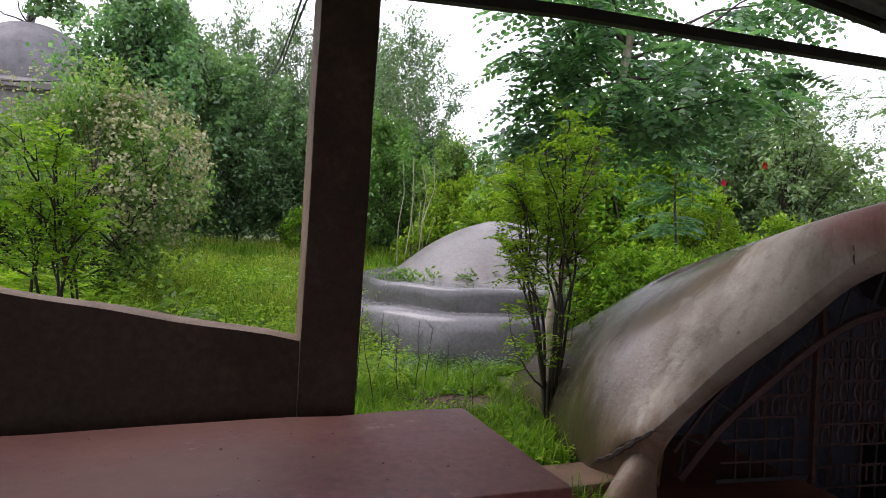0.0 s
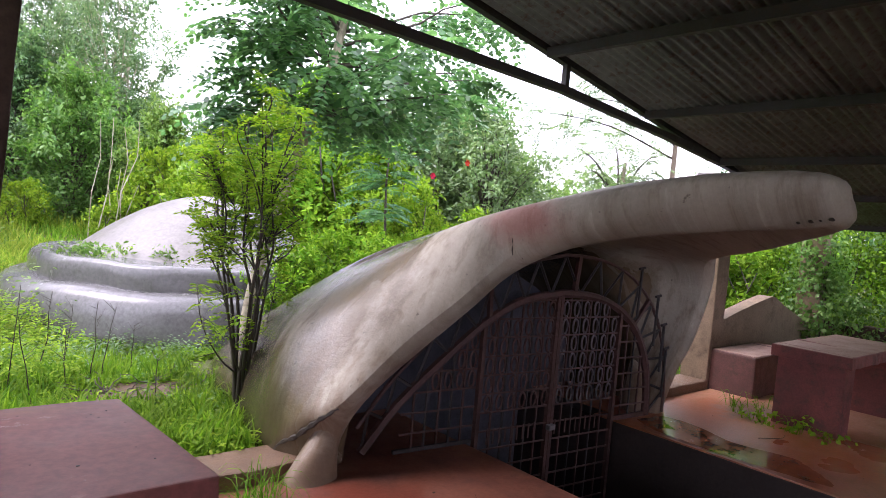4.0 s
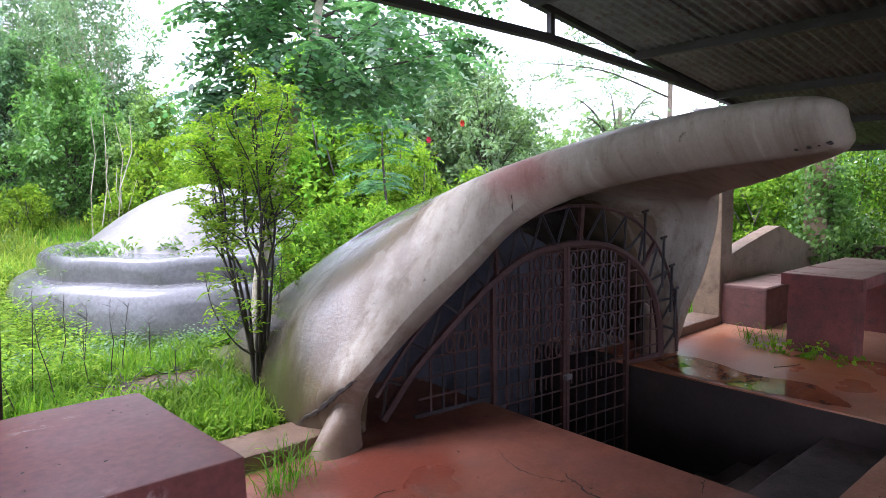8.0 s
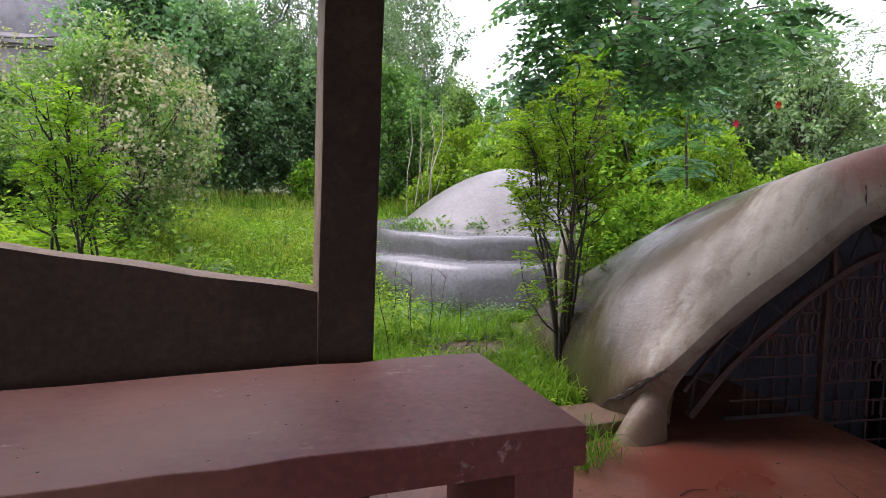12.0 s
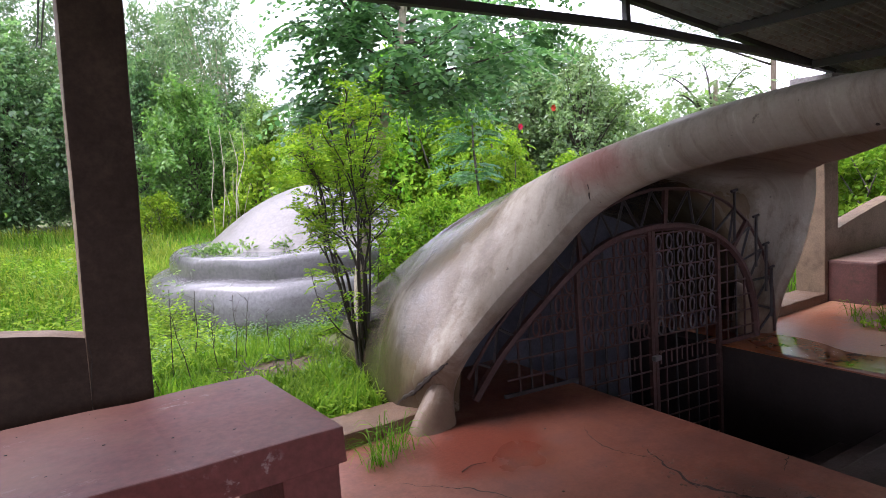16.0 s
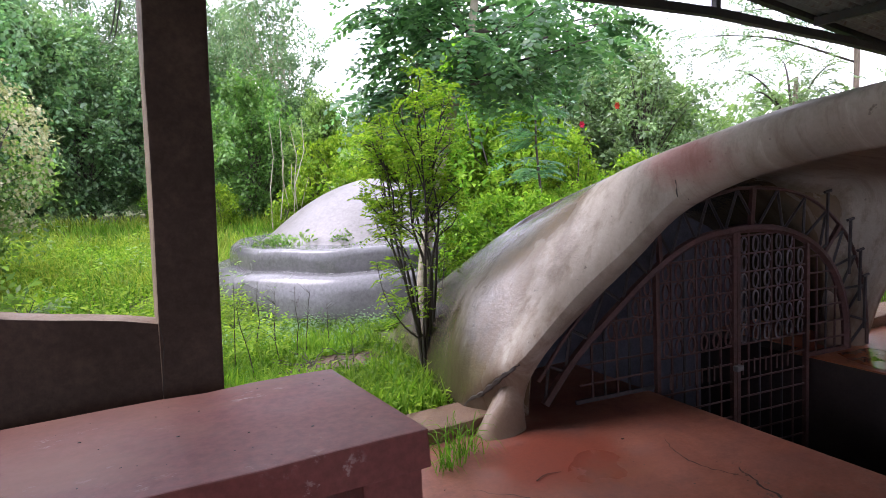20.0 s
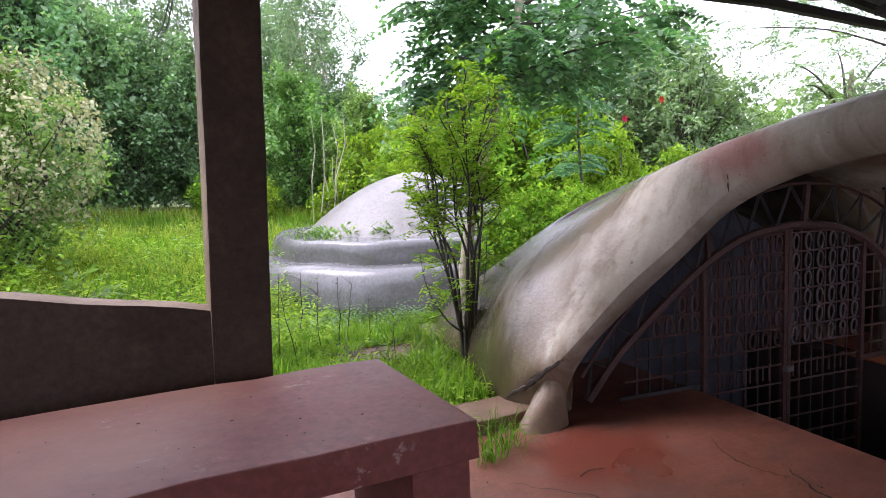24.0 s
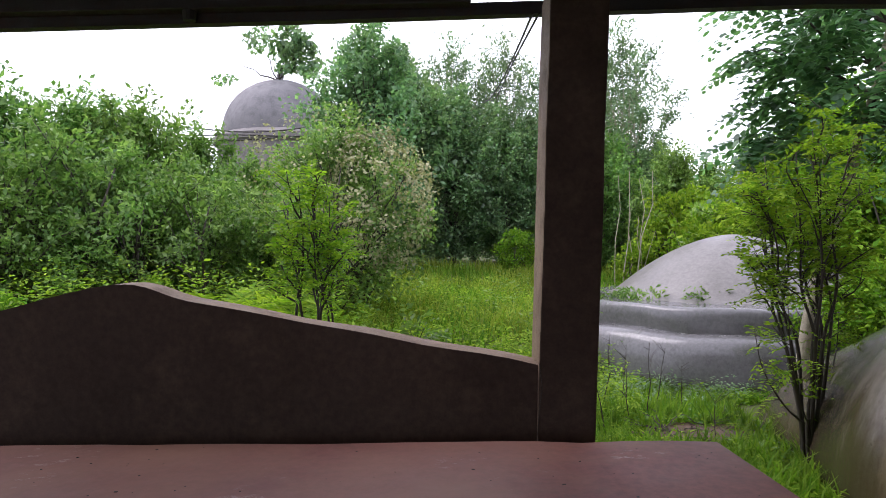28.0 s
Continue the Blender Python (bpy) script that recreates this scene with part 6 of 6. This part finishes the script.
tuft(3.48, 4.14, 0.0, 40, 0.26, 0.006, GRASS, "tuft of long arching grass rooted along the kerb")
tuft(3.32, 4.05, 0.0, 46, 0.28, 0.006, GRASS, "tuft of long arching grass rooted along the kerb")
tuft(2.75, 4.18, 0.0, 24, 0.32, 0.0055, GRASS, "tuft of long arching grass rooted along the kerb")
for x, y in ((7.95, 3.75), (8.1, 3.9), (8.3, 3.72), (7.85, 3.55), (7.8, 3.2)):
    tuft(x, y, 0.0, 12, 0.2, 0.008, GRASS, "small grass tuft growing through the floor", "grass_tuft")
wd = tagged(group_at("weed_patch", 7.85, 3.2, 0), "small weeds growing at the foot of the red table", "weeds")
mesh_part("foliage", cloud((7.85, 3.25, 0.05), (0.12, 0.4, 0.08), 30, 7, 0.05, 0.06, 0.8, 0.7), LEAF_BRIGHT, wd)

# dry stalks standing in the grass
ds = tagged(group_at("dry_stalk_cluster", *polar(14.3, 13.2), 0.4), "cluster of tall dry leafless stalks", "stalks")
cx, cy = polar(14.3, 13.2)
for k in range(9):
    bm = bmesh.new()
    x, y = cx + random.gauss(0, 0.3), cy + random.gauss(0, 0.3)
    limb(bm, (x, y, 0.2), (x + random.gauss(0, 0.25), y, random.uniform(1.5, 2.9)), 0.014, 0.005, 0.05, 5)
    part("stalk", bm, PALEBARK, ds)
for k, (x, y, h) in enumerate([(3.0, 6.4, 0.5), (3.2, 6.6, 0.62), (3.3, 6.66, 0.55), (3.55, 6.8, 0.4), (2.75, 6.0, 0.6), (2.62, 6.3, 0.75), (2.9, 6.8, 0.7), (3.42, 5.75, 0.4), (2.5, 5.9, 0.55), (3.08, 7.0, 0.6), (2.45, 6.7, 0.85)]):
    th = tagged(group_at("dry_plant", x, y, 0.05), "thin dead plant standing in the grass", "plant", "dry plants")
    bm = bmesh.new()
    pts = limb(bm, (x, y, 0.0), (x + random.gauss(0, 0.06), y, h * random.uniform(0.9, 1.15)), 0.005, 0.002, 0.03, 5)
    for q in range(7):
        p = pts[2].lerp(pts[4], random.random())
        d = Vector((random.uniform(-1, 1), random.uniform(-1, 1), random.uniform(0.2, 1.2))).normalized() * random.uniform(0.05, 0.15)
        tube(bm, [p, p + d], [0.0025, 0.001], 3, False)
    part("stalk", bm, STEM, th)

# thin tall tree beyond the hood
def airy_tree(yaw, d, h, reach, label):
    """A thin straight trunk with long sideways limbs that carry fine hanging fronds."""
    x, y = polar(yaw, d)
    th = tagged(group_at("tree", x, y, hump(x, y)), label, "tree", "garden trees")
    bm = bmesh.new()
    limb(bm, (x, y, 0), (x + 0.15, y, h), 0.065, 0.03, 0.01, 8)
    part("trunk", bm, WOOD, th, "slender pale trunk", True)
    tips, dirs_ = [], []
    for to_yaw, to_d, z0, z1, size in reach:
        ex, ey = polar(to_yaw, to_d)
        a, b = Vector((x + 0.08, y, z0)), Vector((ex, ey, z1))
        pts = spline([a, a.lerp(b, 0.4) + Vector((0, 0, 0.22)), a.lerp(b, 0.75) + Vector((0, 0, 0.16)), b], 16)
        bm = bmesh.new()
        tube(bm, pts, [0.022 - 0.0011 * q for q in range(17)], 5)
        part("branch", bm, STEM, th, "thin arching branch", True)
        for q in range(3, 17):
            for j in range(size):
                tips.append(pts[q] + Vector((random.gauss(0, 0.22), random.gauss(0, 0.22), random.gauss(-0.12, 0.24))))
                dirs_.append(Vector((random.uniform(-1, 1), random.uniform(-1, 1), random.uniform(-0.5, 0.4))))
    mesh_part("crown", fronds(tips, dirs_, 0.42, 12, 0.085, 0.34, 0.5), LEAF_OLIVE, th, "fine feathered leaves hanging in airy layers")
    return th


airy_tree(59.6, 13, 6.0, [(47.5, 12.8, 3.05, 3.75, 8), (52, 12, 3.3, 4.6, 7), (66, 13, 3.4, 4.2, 5), (54, 14.5, 4.0, 5.0, 6), (50, 14, 3.6, 4.3, 5)], "tall thin tree with long airy feathered branches")
airy_tree(55.5, 10, 2.6, [(51.5, 9.8, 1.9, 2.75, 3), (58.5, 10, 1.9, 2.7, 3), (53, 9.5, 1.7, 2.4, 3), (55, 10.6, 2.0, 2.9, 3)], "small airy tree with dark feathered leaves behind the hood")

# woods all round in the distance
far = []
for k in range(44):
    yaw = -80 + 5.0 * k
    d = 31 + 3 * math.sin(k * 2.3)
    x, y = polar(yaw, d)
    far.append(cloud((x, y, 1.6 + 0.5 * math.sin(k * 1.7)), (2.6, 2.2, 2.4), 60, 18, 0.34, 0.6, 0.5, 0.6, 0.4))
tagged(new("far_woods", quads_mesh("far_woods", np.concatenate(far), LEAF_MID)), "belt of woods closing the view", "woods", kind="stuff")

# plant growing on the far dome's finial
dp = tagged(group_at("dome_plant", FX, FY, 7.4), "leafy plant growing out of the far dome's finial", "plant")
bm = bmesh.new()
for dx, dz in ((0.5, 1.1), (-0.4, 0.7), (0.9, 0.9), (-1.2, 0.3)):
    limb(bm, (FX, FY - 0.3, 7.3), (FX + dx, FY - 0.4, 7.5 + dz), 0.03, 0.01)
part("branch", bm, STEM, dp)
mesh_part("foliage", np.concatenate([cloud((FX + 0.6, FY - 0.4, 8.6), (0.65, 0.4, 0.8), 50, 10, 0.24, 0.2, 0.4, 0.6, 0.2), cloud((FX - 0.6, FY - 0.4, 8.7), (0.5, 0.3, 0.4), 18, 8, 0.2, 0.18, 0.4, 0.6), cloud((FX + 1.1, FY - 0.4, 8.0), (0.5, 0.3, 0.6), 34, 9, 0.22, 0.18, 0.4, 0.6), cloud((FX + 0.25, FY - 0.4, 8.0), (0.4, 0.3, 0.5), 26, 9, 0.2, 0.18, 0.4, 0.6), cloud((FX - 1.9, FY - 0.4, 7.4), (0.3, 0.3, 0.2), 8, 8, 0.18, 0.15, 0.4, 0.6)]), LEAF_DARK, dp)


# weeds rooted on the dome's ledge
for x, y, n in ((3.66, 9.08, 26), (3.95, 8.85, 12), (4.32, 8.62, 12), (4.7, 8.5, 8), (3.5, 9.3, 14), (5.3, 8.3, 8)):
    th = tagged(group_at("ledge_weed", x, y, 0.8), "small weeds rooted on the dome's mossy ledge", "weeds", "ledge weeds")
    mesh_part("foliage", cloud((x, y, 0.86), (0.2, 0.12, 0.07), n, 8, 0.06, 0.07, 0.5, 0.4), LEAF_MID, th)

sx, sy = 3.4, 6.15
tagged(patch([(sx - 0.5, sy), (sx - 0.2, sy + 0.25), (sx + 0.25, sy + 0.2), (sx + 0.5, sy - 0.05), (sx + 0.1, sy - 0.28), (sx - 0.3, sy - 0.22)], hump(sx, sy) + 0.055, SOIL, "bare_soil", "patch of bare brown soil with dead stalks", "soil", 0.3))

# brown dead stalks lying on the bare patch
for k in range(26):
    x, y, a = 3.4 + random.gauss(0, 0.22), 6.17 + random.gauss(0, 0.15), random.uniform(0, 6.28)
    bm = bmesh.new()
    z = hump(x, y) + 0.06
    limb(bm, (x, y, z), (x + 0.28 * math.cos(a), y + 0.28 * math.sin(a), z + random.uniform(0, 0.12)), 0.006, 0.002, 0.1, 5)
    tagged(part("dead_stalk", bm, BARK, None, "brown dead stalk lying on bare soil"), category="stalk", group="dead stalks")
